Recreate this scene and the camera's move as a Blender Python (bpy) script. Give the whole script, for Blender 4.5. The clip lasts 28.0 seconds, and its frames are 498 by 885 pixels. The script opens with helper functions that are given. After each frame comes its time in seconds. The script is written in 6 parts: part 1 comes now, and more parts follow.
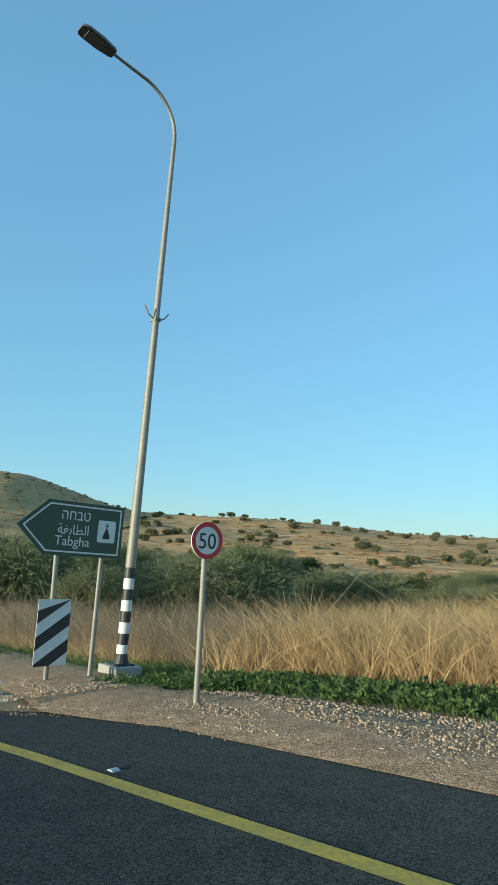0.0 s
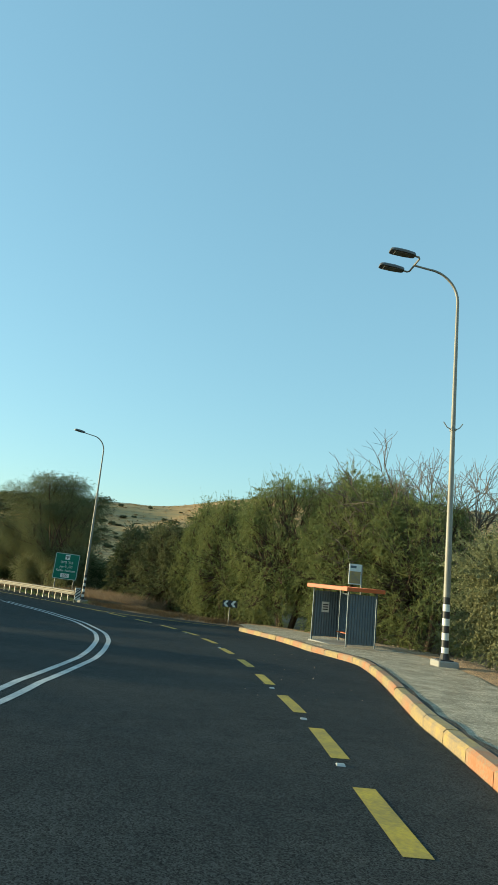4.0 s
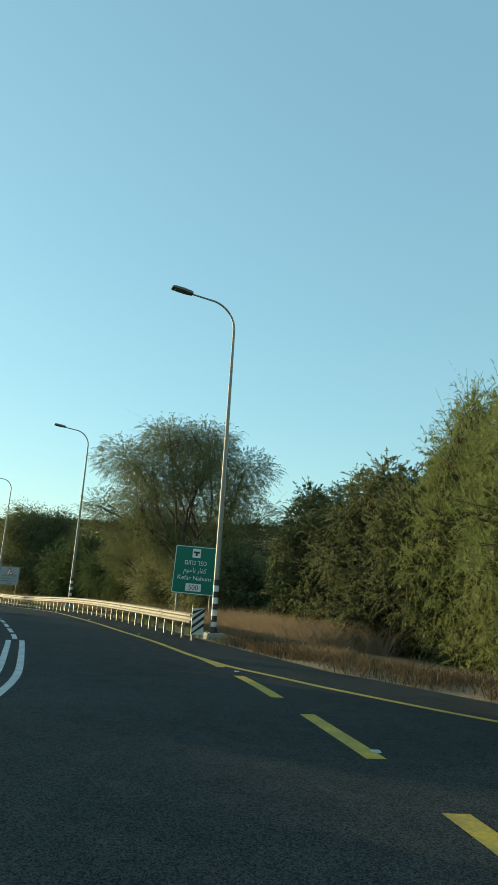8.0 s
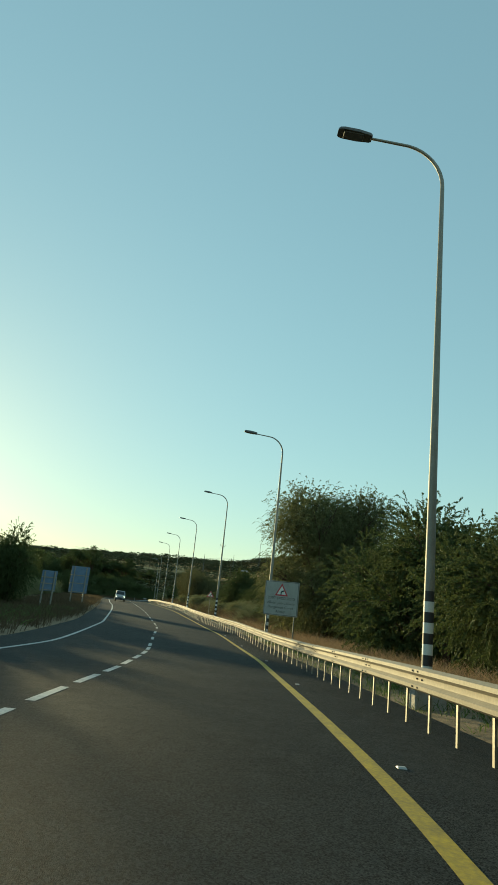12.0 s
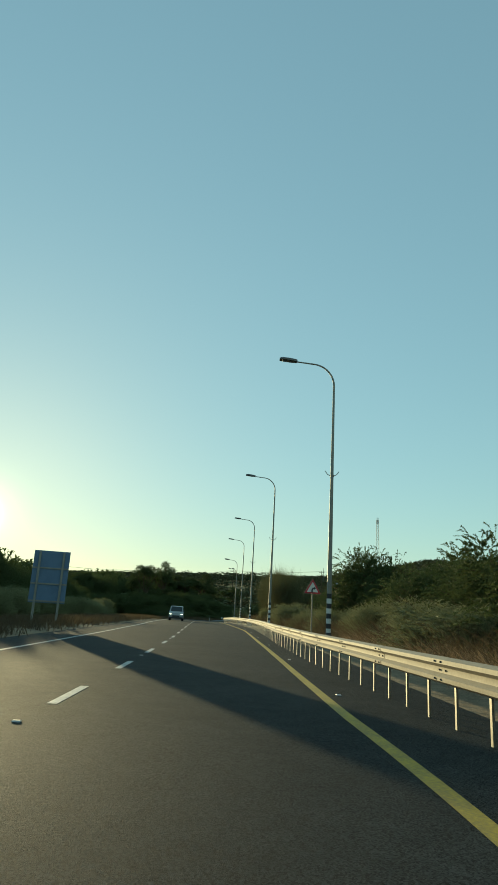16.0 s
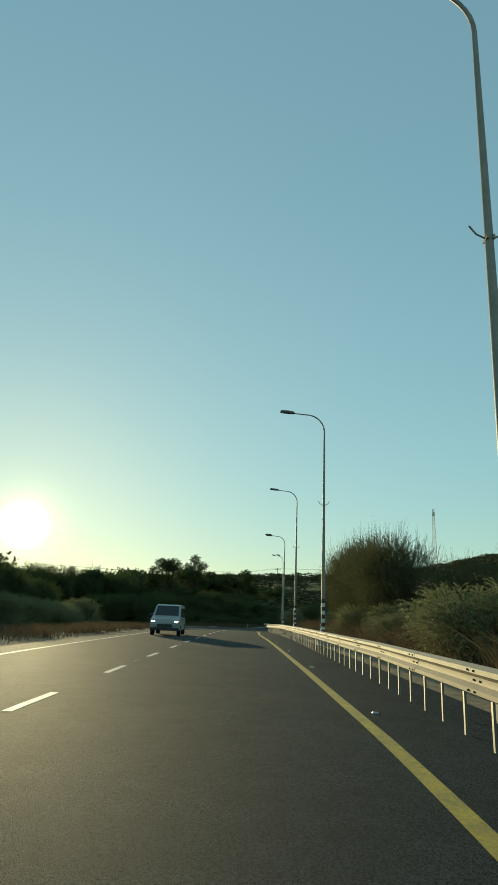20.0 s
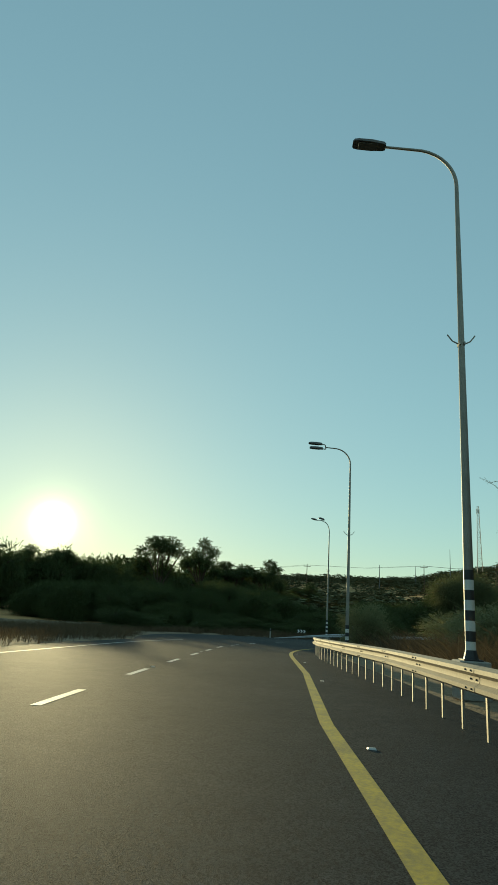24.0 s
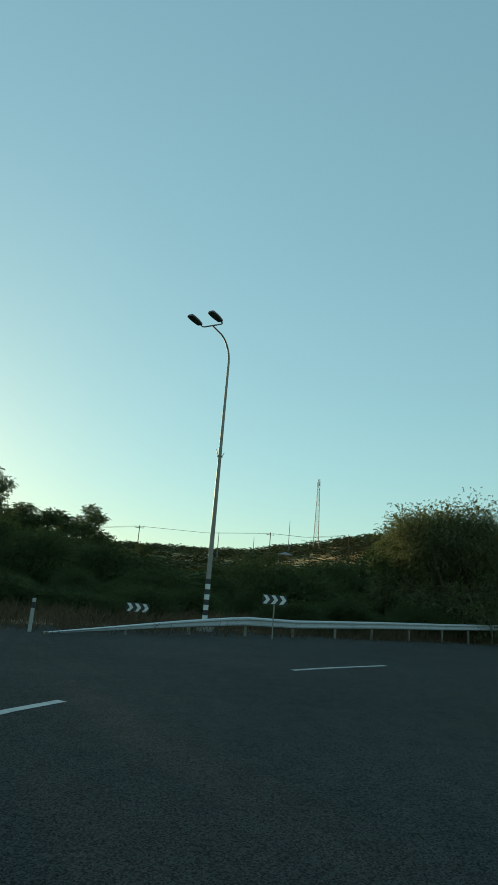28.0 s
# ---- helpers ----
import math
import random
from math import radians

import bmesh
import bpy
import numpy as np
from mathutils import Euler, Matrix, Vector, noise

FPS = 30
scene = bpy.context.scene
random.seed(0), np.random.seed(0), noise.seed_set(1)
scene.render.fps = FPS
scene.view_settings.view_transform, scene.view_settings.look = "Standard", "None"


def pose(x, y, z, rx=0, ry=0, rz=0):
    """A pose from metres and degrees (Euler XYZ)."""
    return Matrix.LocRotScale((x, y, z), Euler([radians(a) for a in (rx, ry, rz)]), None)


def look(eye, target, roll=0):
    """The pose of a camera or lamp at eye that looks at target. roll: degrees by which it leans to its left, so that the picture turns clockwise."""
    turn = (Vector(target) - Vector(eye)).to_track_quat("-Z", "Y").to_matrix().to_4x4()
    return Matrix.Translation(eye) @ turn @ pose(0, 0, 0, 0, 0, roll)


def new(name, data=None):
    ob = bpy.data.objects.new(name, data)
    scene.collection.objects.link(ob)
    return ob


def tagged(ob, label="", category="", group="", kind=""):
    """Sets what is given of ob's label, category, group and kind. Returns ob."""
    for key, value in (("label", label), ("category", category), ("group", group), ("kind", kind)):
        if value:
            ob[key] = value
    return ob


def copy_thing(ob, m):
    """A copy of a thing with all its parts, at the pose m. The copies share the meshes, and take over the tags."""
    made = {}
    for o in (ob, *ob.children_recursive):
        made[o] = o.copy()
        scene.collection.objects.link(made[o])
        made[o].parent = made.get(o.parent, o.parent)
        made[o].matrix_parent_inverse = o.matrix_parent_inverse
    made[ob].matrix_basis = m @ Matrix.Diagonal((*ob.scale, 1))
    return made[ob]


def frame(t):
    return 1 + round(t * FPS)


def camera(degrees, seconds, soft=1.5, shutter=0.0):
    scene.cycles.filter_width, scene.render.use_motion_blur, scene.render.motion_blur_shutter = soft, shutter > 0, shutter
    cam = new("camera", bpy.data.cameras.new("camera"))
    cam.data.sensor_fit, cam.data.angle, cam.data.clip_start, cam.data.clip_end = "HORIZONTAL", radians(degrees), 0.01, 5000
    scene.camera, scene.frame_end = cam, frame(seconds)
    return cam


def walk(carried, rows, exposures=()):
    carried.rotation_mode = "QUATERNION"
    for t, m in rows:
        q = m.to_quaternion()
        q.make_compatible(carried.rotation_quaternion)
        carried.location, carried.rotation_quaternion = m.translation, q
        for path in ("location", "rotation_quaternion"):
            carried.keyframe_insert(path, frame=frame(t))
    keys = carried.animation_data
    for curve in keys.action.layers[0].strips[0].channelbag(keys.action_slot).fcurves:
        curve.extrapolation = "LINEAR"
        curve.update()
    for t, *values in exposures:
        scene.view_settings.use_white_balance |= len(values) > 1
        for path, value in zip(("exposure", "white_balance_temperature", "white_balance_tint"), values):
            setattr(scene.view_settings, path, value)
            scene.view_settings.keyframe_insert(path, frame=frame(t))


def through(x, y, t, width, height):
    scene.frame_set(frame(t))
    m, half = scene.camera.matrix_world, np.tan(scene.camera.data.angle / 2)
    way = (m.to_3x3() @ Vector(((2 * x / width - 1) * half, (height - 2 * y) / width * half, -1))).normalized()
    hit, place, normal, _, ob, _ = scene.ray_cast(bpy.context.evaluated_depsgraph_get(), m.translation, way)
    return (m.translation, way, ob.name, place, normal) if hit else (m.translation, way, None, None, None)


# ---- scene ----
cam = camera(43.3, 28.0)
# seconds, eye, target, roll
PATH = [
    (0, (2.241, 1.107, -2.955), (2.222, 3.074, -2.59), 2.7),
    (0.5, (1.675, 2.682, -3.151), (1.215, 4.596, -2.795), 1.7),
    (1, (0.726, 4.188, -3.35), (-0.1, 5.973, -2.991), 1.8),
    (1.5, (-0.419, 5.714, -3.37), (-1.472, 7.377, -3.014), 2.5),
    (2, (-1.653, 7.382, -3.598), (-2.851, 8.941, -3.229), 3.0),
    (2.5, (-3.216, 9.089, -3.788), (-4.51, 10.566, -3.406), 3.5),
    (3, (-5.007, 10.9, -3.986), (-6.373, 12.307, -3.594), 4.3),
    (3.5, (-6.838, 12.73, -4.206), (-8.258, 14.08, -3.805), 5.0),
    (5.5, (-15.809, 20.438, -5.142), (-17.363, 21.627, -4.728), 5.4),
    (6, (-18.441, 22.564, -5.275), (-20.026, 23.709, -4.857), 4.8),
    (6.5, (-21.35, 24.431, -5.4), (-22.971, 25.524, -4.975), 4.0),
    (7, (-24.338, 26.455, -5.535), (-26.015, 27.464, -5.106), 3.0),
    (7.5, (-27.455, 27.958, -5.68), (-29.182, 28.869, -5.240), 3.6),
    (8, (-30.586, 29.407, -5.828), (-32.367, 30.201, -5.381), 3.5),
    (8.5, (-34.124, 30.789, -6.029), (-35.952, 31.45, -5.559), 3.7),
    (9, (-37.718, 31.95, -6.152), (-39.589, 32.46, -5.66), 4.4),
    (9.5, (-41.389, 32.704, -6.220), (-43.292, 33.073, -5.730), 4.8),
    (10, (-45.537, 33.259, -6.270), (-47.463, 33.493, -5.777), 4.9),
    (10.5, (-49.657, 33.564, -6.320), (-51.593, 33.676, -5.830), 5.1),
    (11, (-53.813, 33.654, -6.392), (-55.752, 33.671, -5.903), 5.2),
    (11.5, (-58.146, 33.74, -6.449), (-60.084, 33.684, -5.959), 5.7),
    (12, (-62.537, 33.693, -6.517), (-64.473, 33.582, -6.028), 6.1),
    (12.5, (-67.15, 33.492, -6.601), (-69.085, 33.339, -6.113), 5.6),
    (14.5, (-84.826, 31.89, -7.292), (-86.738, 31.616, -6.775), 4.0),
    (15, (-89.615, 31.331, -7.356), (-91.52, 31.024, -6.831), 4.2),
    (15.5, (-94.342, 30.599, -7.423), (-96.243, 30.266, -6.898), 3.8),
    (16, (-99.147, 29.866, -7.479), (-101.043, 29.508, -6.953), 3.4),
    (16.5, (-104.129, 29.017, -7.525), (-106.019, 28.631, -6.997), 3.3),
    (17, (-109.214, 27.985, -7.541), (-111.098, 27.575, -7.011), 2.9),
    (17.5, (-114.431, 26.902, -7.477), (-116.31, 26.47, -6.943), 2.3),
    (18, (-119.511, 25.815, -7.513), (-121.382, 25.365, -6.971), 2.6),
    (18.5, (-124.831, 24.626, -7.491), (-126.7, 24.173, -6.942), 1.9),
    (19, (-130.33, 23.516, -7.471), (-132.198, 23.052, -6.927), 2.4),
    (19.5, (-135.911, 22.357, -7.436), (-137.78, 21.888, -6.899), 2.4),
    (20, (-141.437, 21.154, -7.475), (-143.305, 20.674, -6.945), 2.3),
    (20.5, (-146.903, 19.866, -7.471), (-148.767, 19.372, -6.939), 2.4),
    (21, (-152.412, 18.551, -7.509), (-154.272, 18.051, -6.964), 2.3),
    (21.5, (-157.705, 17.27, -7.500), (-159.561, 16.767, -6.943), 2.1),
    (23.5, (-178.524, 12.111, -7.637), (-180.367, 11.559, -7.092), 2.9),
    (24, (-184.199, 10.771, -7.716), (-186.042, 10.209, -7.182), 3.7),
    (24.5, (-189.521, 9.279, -7.712), (-191.367, 8.717, -7.185), 3.8),
    (25, (-194.95, 7.854, -7.763), (-196.795, 7.289, -7.237), 4.0),
    (25.5, (-200.654, 6.303, -7.816), (-202.501, 5.737, -7.299), 4.0),
    (26, (-206.401, 4.964, -7.985), (-208.25, 4.391, -7.48), 4.6),
    (26.5, (-211.978, 3.571, -8.064), (-213.836, 3.019, -7.571), 4.6),
    (27, (-217.337, 2.401, -8.149), (-219.217, 1.916, -7.668), 4.6),
    (27.5, (-222.213, 1.739, -8.252), (-224.13, 1.42, -7.781), 4.6),
    (28, (-226.775, 1.716, -8.283), (-228.713, 1.659, -7.793), 4.7),
]

walk(cam, [(t, look(e, g, r)) for t, e, g, r in PATH],
     exposures=[(0.0, 0.55, 5150, -12), (1.0, 0.80, 5600, -12), (3.0, 0.80, 6050, -14), (6.0, 0.86, 6250, -15), (9.0, 0.78, 6600, -17), (12.0, 0.55, 7100, -20), (15.0, 0.45, 6900, -20), (17.0, 0.3, 6800, -20),
                (26.5, 0.25, 6950, -21), (28.0, 0.5, 6850, -20)])

# ---- world and light ----
SUN_AZ, SUN_EL = radians(123.8), radians(6.7)      # anticlockwise from +y
SUN_DIR = Vector((-math.sin(SUN_AZ) * math.cos(SUN_EL), math.cos(SUN_AZ) * math.cos(SUN_EL), math.sin(SUN_EL)))
world = bpy.data.worlds.new("sky_world")
scene.world = world
world.use_nodes = True
wn = world.node_tree.nodes
sky = wn.new("ShaderNodeTexSky")
sky.sky_type, sky.sun_disc = "NISHITA", False
sky.sun_elevation, sky.sun_rotation = SUN_EL, -SUN_AZ
sky.altitude, sky.air_density, sky.dust_density, sky.ozone_density = 0.0, 1.0, 0.2, 3.0
wn["Background"].inputs[1].default_value = 0.3
# haze evens out the sky's brightness more than its colours
pale_sky, grey, even, soft_sky = wn.new("ShaderNodeGamma"), wn.new("ShaderNodeRGBToBW"), wn.new("ShaderNodeMath"), wn.new("ShaderNodeVectorMath")
pale_sky.inputs[1].default_value = 0.58
even.operation, even.inputs[1].default_value, soft_sky.operation = "POWER", 0.44 / 0.58 - 1, "SCALE"
world.node_tree.links.new(sky.outputs[0], pale_sky.inputs[0])
world.node_tree.links.new(pale_sky.outputs[0], grey.inputs[0])
world.node_tree.links.new(grey.outputs[0], even.inputs[0])
world.node_tree.links.new(pale_sky.outputs[0], soft_sky.inputs[0])
world.node_tree.links.new(even.outputs[0], soft_sky.inputs["Scale"])
# the low sun and the bright ring of haze round it
toward, dot = wn.new("ShaderNodeTexCoord"), wn.new("ShaderNodeVectorMath")
dot.operation, dot.inputs[1].default_value = "DOT_PRODUCT", SUN_DIR
world.node_tree.links.new(toward.outputs["Generated"], dot.inputs[0])
lit_sky = soft_sky.outputs[0]
for sharp, strength, tint in ((6000.0, 30.0, (1.0, 0.88, 0.60)), (900.0, 1.5, (1.0, 0.84, 0.42)), (60.0, 0.16, (1.0, 0.72, 0.14)), (9.0, 0.045, (1.0, 0.76, 0.25))):
    power, glow, add = wn.new("ShaderNodeMath"), wn.new("ShaderNodeVectorMath"), wn.new("ShaderNodeVectorMath")
    power.operation, power.use_clamp, power.inputs[1].default_value = "POWER", False, sharp
    clip = wn.new("ShaderNodeMath")
    clip.operation, clip.inputs[1].default_value = "MAXIMUM", 0.0
    glow.operation, glow.inputs[0].default_value = "SCALE", tuple(c * strength for c in tint)
    add.operation = "ADD"
    world.node_tree.links.new(dot.outputs["Value"], clip.inputs[0])
    world.node_tree.links.new(clip.outputs[0], power.inputs[0])
    world.node_tree.links.new(power.outputs[0], glow.inputs["Scale"])
    world.node_tree.links.new(lit_sky, add.inputs[0])
    world.node_tree.links.new(glow.outputs[0], add.inputs[1])
    lit_sky = add.outputs[0]
world.node_tree.links.new(lit_sky, wn["Background"].inputs[0])
sun_data = bpy.data.lights.new("sun", "SUN")
sun_data.energy, sun_data.angle, sun_data.color = 4.5, radians(0.6), (1.0, 0.74, 0.48)
sun = new("sun", sun_data)
sun.matrix_world = look(SUN_DIR * 300, (0, 0, 0))


# ---- materials ----
def material(name, color, rough=0.7, metal=0.0, second=None, scale=6.0, bump=0.0, bump_scale=60.0, island=0.0, objrand=0.0, grain_size=75.0,
             spread=0.5, through=0.0, spec=0.5, chalk=0.0, speck=0.0, relief=0.02):
    m = bpy.data.materials.new(name)
    m.use_nodes = True
    nt, nodes = m.node_tree, m.node_tree.nodes
    b = nodes["Principled BSDF"]
    b.inputs["Roughness"].default_value, b.inputs["Metallic"].default_value = rough, metal
    b.inputs["Specular IOR Level"].default_value = spec
    b.inputs["Diffuse Roughness"].default_value = chalk
    second = second or tuple(c * 0.7 for c in color)
    co = nodes.new("ShaderNodeNewGeometry")
    n1, n2 = nodes.new("ShaderNodeTexNoise"), nodes.new("ShaderNodeTexNoise")
    n1.inputs["Scale"].default_value, n2.inputs["Scale"].default_value = scale, scale * 9
    n1.inputs["Detail"].default_value, n2.inputs["Detail"].default_value = 5, 3
    mix = nodes.new("ShaderNodeMix")
    mix.data_type = "RGBA"
    ramp = nodes.new("ShaderNodeMath")
    ramp.operation = "ADD"
    half = nodes.new("ShaderNodeMath")
    half.operation, half.inputs[1].default_value = "MULTIPLY", 0.5
    nt.links.new(co.outputs["Position"], n1.inputs["Vector"])
    nt.links.new(co.outputs["Position"], n2.inputs["Vector"])
    nt.links.new(n1.outputs["Fac"], ramp.inputs[0])
    nt.links.new(n2.outputs["Fac"], ramp.inputs[1])
    nt.links.new(ramp.outputs[0], half.inputs[0])
    rng = nodes.new("ShaderNodeMapRange")
    rng.inputs["From Min"].default_value, rng.inputs["From Max"].default_value = 0.5 - spread * 0.3, 0.5 + spread * 0.3
    nt.links.new(half.outputs[0], rng.inputs["Value"])
    last = rng.outputs["Result"]
    if island or objrand:
        rand = nodes.new("ShaderNodeObjectInfo").outputs["Random"] if objrand else co.outputs["Random Per Island"]
        mm = nodes.new("ShaderNodeMix")
        mm.data_type, mm.inputs[0].default_value = "FLOAT", island or objrand
        nt.links.new(last, mm.inputs[2])
        nt.links.new(rand, mm.inputs[3])
        last = mm.outputs[0]
    nt.links.new(last, mix.inputs[0])
    mix.inputs[6].default_value, mix.inputs[7].default_value = (*color, 1), (*second, 1)
    tone = mix.outputs[2]
    if speck:       # light and dark grains
        grain, mul, gr = nodes.new("ShaderNodeTexVoronoi"), nodes.new("ShaderNodeVectorMath"), nodes.new("ShaderNodeMapRange")
        grain.inputs["Scale"].default_value = grain_size
        sep = nodes.new("ShaderNodeSeparateColor")
        gr.inputs["To Min"].default_value, gr.inputs["To Max"].default_value = 1.0 - speck, 1.0 + speck
        mul.operation = "MULTIPLY"
        nt.links.new(co.outputs["Position"], grain.inputs["Vector"])
        nt.links.new(grain.outputs["Color"], sep.inputs[0])
        nt.links.new(sep.outputs[0], gr.inputs["Value"])
        nt.links.new(tone, mul.inputs[0])
        nt.links.new(gr.outputs[0], mul.inputs[1])
        tone = mul.outputs[0]
    nt.links.new(tone, b.inputs["Base Color"])
    if bump:
        nb = nodes.new("ShaderNodeTexNoise")
        nb.inputs["Scale"].default_value, nb.inputs["Detail"].default_value = bump_scale, 4
        nt.links.new(co.outputs["Position"], nb.inputs["Vector"])
        bp = nodes.new("ShaderNodeBump")
        bp.inputs["Strength"].default_value, bp.inputs["Distance"].default_value = bump, relief
        nt.links.new(nb.outputs["Fac"], bp.inputs["Height"])
        nt.links.new(bp.outputs["Normal"], b.inputs["Normal"])
    if through:
        tr = nodes.new("ShaderNodeBsdfTranslucent")
        nt.links.new(mix.outputs[2], tr.inputs["Color"])
        ms = nodes.new("ShaderNodeMixShader")
        ms.inputs[0].default_value = through
        nt.links.new(b.outputs[0], ms.inputs[1])
        nt.links.new(tr.outputs[0], ms.inputs[2])
        nt.links.new(ms.outputs[0], nodes["Material Output"].inputs[0])
    return m


ASPHALT = material("asphalt", (0.044, 0.0475, 0.047), 0.8, second=(0.066, 0.068, 0.064), scale=0.35, bump=0.6, bump_scale=190, spec=0.045, chalk=1.0, speck=0.7, grain_size=95)
YELLOW = material("yellow_road_paint", (0.55, 0.38, 0.03), 0.7, second=(0.27, 0.20, 0.05), scale=3, bump=0.3, bump_scale=90)
WHITE = material("white_road_paint", (0.58, 0.58, 0.56), 0.7, second=(0.32, 0.32, 0.31), scale=3, bump=0.3, bump_scale=90)
SOIL = material("dry_soil_and_stubble", (0.66, 0.385, 0.165), 0.95, second=(0.42, 0.25, 0.105), scale=0.09, bump=0.6, bump_scale=7, spec=0.1)
def strata(m, tone, stretch=(0.008, 0.008, 0.42), lo=0.53, hi=0.62, much=0.75):
    """Terraces: thin level bands of another tone on slopes."""
    nt, nodes = m.node_tree, m.node_tree.nodes
    b = nodes["Principled BSDF"]
    src = b.inputs["Base Color"].links[0].from_socket
    geo, mp, ns, mx, rg = (nodes.new("ShaderNode" + k) for k in ("NewGeometry", "Mapping", "TexNoise", "Mix", "MapRange"))
    mp.inputs["Scale"].default_value = stretch
    ns.inputs["Scale"].default_value, ns.inputs["Detail"].default_value = 1.0, 3
    rg.inputs["From Min"].default_value, rg.inputs["From Max"].default_value, rg.inputs["To Max"].default_value = lo, hi, much
    mx.data_type = "RGBA"
    nt.links.new(geo.outputs["Position"], mp.inputs["Vector"])
    nt.links.new(mp.outputs[0], ns.inputs["Vector"])
    nt.links.new(ns.outputs["Fac"], rg.inputs["Value"])
    nt.links.new(rg.outputs[0], mx.inputs[0])
    nt.links.new(src, mx.inputs[6])
    mx.inputs[7].default_value = (*tone, 1)
    nt.links.new(mx.outputs[2], b.inputs["Base Color"])


strata(SOIL, (0.34, 0.245, 0.135))
strata(SOIL, (0.80, 0.54, 0.28), (0.035, 0.035, 0.9), 0.56, 0.66, 0.5)      # pale rocky ledges
strata(SOIL, (0.25, 0.225, 0.11), (0.006, 0.006, 0.012), 0.48, 0.60, 0.5)      # greener stretches
strata(SOIL, (0.26, 0.18, 0.095), (0.09, 0.09, 0.6), 0.55, 0.66, 0.7)          # rows of tufts
GRAVEL = material("pale_gravel", (0.64, 0.42, 0.24), 0.95, second=(0.33, 0.21, 0.12), scale=5, bump=1.0, bump_scale=45, spec=0.15, speck=0.6, relief=0.06)
VERGE = material("dusty_verge_soil", (0.30, 0.225, 0.145), 0.95, second=(0.17, 0.13, 0.085), scale=0.7, bump=0.8, bump_scale=12, spec=0.1, speck=0.3)
PAVING = material("weathered_asphalt_footway", (0.60, 0.50, 0.36), 0.95, second=(0.30, 0.245, 0.17), scale=2.2, bump=0.9, bump_scale=60, spec=0.1, spread=0.42, speck=0.6, relief=0.035)
CRUMB = material("dark_crumbled_asphalt", (0.13, 0.115, 0.095), 0.95, second=(0.055, 0.05, 0.045), scale=6, bump=0.9, bump_scale=60, spec=0.1, speck=0.6, relief=0.03)
GALV = material("galvanised_steel", (0.32, 0.285, 0.225), 0.75, 0.3, second=(0.24, 0.215, 0.17), scale=2.5)
BRIGHTGALV = material("bright_galvanised_steel", (0.55, 0.57, 0.58), 0.55, 0.4, second=(0.46, 0.48, 0.49), scale=2.5)
POSTS = material("weathered_steel_post", (0.36, 0.34, 0.30), 0.5, 0.7, second=(0.24, 0.22, 0.19), scale=4)
POLE = material("grey_painted_steel_pole", (0.33, 0.31, 0.27), 0.6, 0.35, second=(0.25, 0.235, 0.20), scale=3)
BLACK = material("black_paint", (0.025, 0.025, 0.027), 0.5, second=(0.04, 0.04, 0.04), scale=8)
WPAINT = material("white_paint", (0.78, 0.78, 0.75), 0.5, second=(0.66, 0.65, 0.6), scale=8)
LAMPGREY = material("dark_grey_lamp_housing", (0.10, 0.10, 0.10), 0.5, second=(0.13, 0.13, 0.13), scale=8)
LENS = material("lamp_glass", (0.14, 0.145, 0.145), 0.2, second=(0.11, 0.11, 0.11), scale=8)
CONCRETE = material("concrete", (0.42, 0.40, 0.36), 0.9, second=(0.30, 0.28, 0.25), scale=4, bump=0.4, bump_scale=40)
OLIVE = material("dark_olive_sign_face", (0.045, 0.075, 0.045), 0.45, second=(0.055, 0.085, 0.05), scale=3)
GREEN = material("green_sign_face", (0.0, 0.155, 0.09), 0.4, second=(0.0, 0.13, 0.08), scale=3)
RED = material("red_sign_paint", (0.50, 0.03, 0.04), 0.45, second=(0.42, 0.03, 0.04), scale=5)
KERB_Y = material("kerb_yellow_paint", (0.48, 0.33, 0.11), 0.85, second=(0.27, 0.215, 0.15), scale=4.5, spread=0.38, bump=0.5, bump_scale=40)
KERB_R = material("kerb_faded_red_paint", (0.42, 0.175, 0.08), 0.85, second=(0.33, 0.26, 0.16), scale=3.2, spread=0.38, bump=0.5, bump_scale=40)
ORANGE = material("orange_red_fascia", (0.60, 0.14, 0.04), 0.5, second=(0.5, 0.13, 0.05), scale=4)
BLUEGREY = material("blue_grey_corrugated_steel", (0.15, 0.18, 0.20), 0.5, 0.3, second=(0.10, 0.13, 0.16), scale=3)
BARK = material("grey_brown_bark", (0.14, 0.10, 0.07), 0.95, second=(0.08, 0.06, 0.045), scale=9, bump=0.6, bump_scale=30, spec=0.1)
HILLGREEN = material("dusty_hill_foliage", (0.135, 0.145, 0.075), 0.85, second=(0.21, 0.20, 0.11), scale=0.5, island=0.4, spec=0.1)
LEAF_TAM = material("feathery_tamarisk_foliage", (0.15, 0.20, 0.07), 0.8, second=(0.28, 0.275, 0.105), scale=0.6, island=0.5, through=0.3, spec=0.15)
# tamarisk green darkened: the backlit side's shade is put into the colour
LEAF_BACKLIT = material("dusty_backlit_tamarisk_foliage", (0.08, 0.09, 0.042), 0.85, second=(0.15, 0.135, 0.065), scale=0.6, island=0.5, through=0.25, spec=0.1)
LEAF_ACA = material("small_acacia_leaves", (0.115, 0.14, 0.058), 0.7, second=(0.20, 0.19, 0.09), scale=0.8, island=0.5, through=0.35, spec=0.2)
LEAF_BUSH = material("grey_green_shrub_leaves", (0.17, 0.195, 0.085), 0.65, second=(0.34, 0.32, 0.17), scale=0.8, island=0.5, through=0.3, spec=0.2)
LEAF_DARK = material("dark_green_leaves", (0.06, 0.092, 0.032), 0.7, second=(0.12, 0.135, 0.05), scale=0.7, island=0.5, through=0.3, spec=0.2)
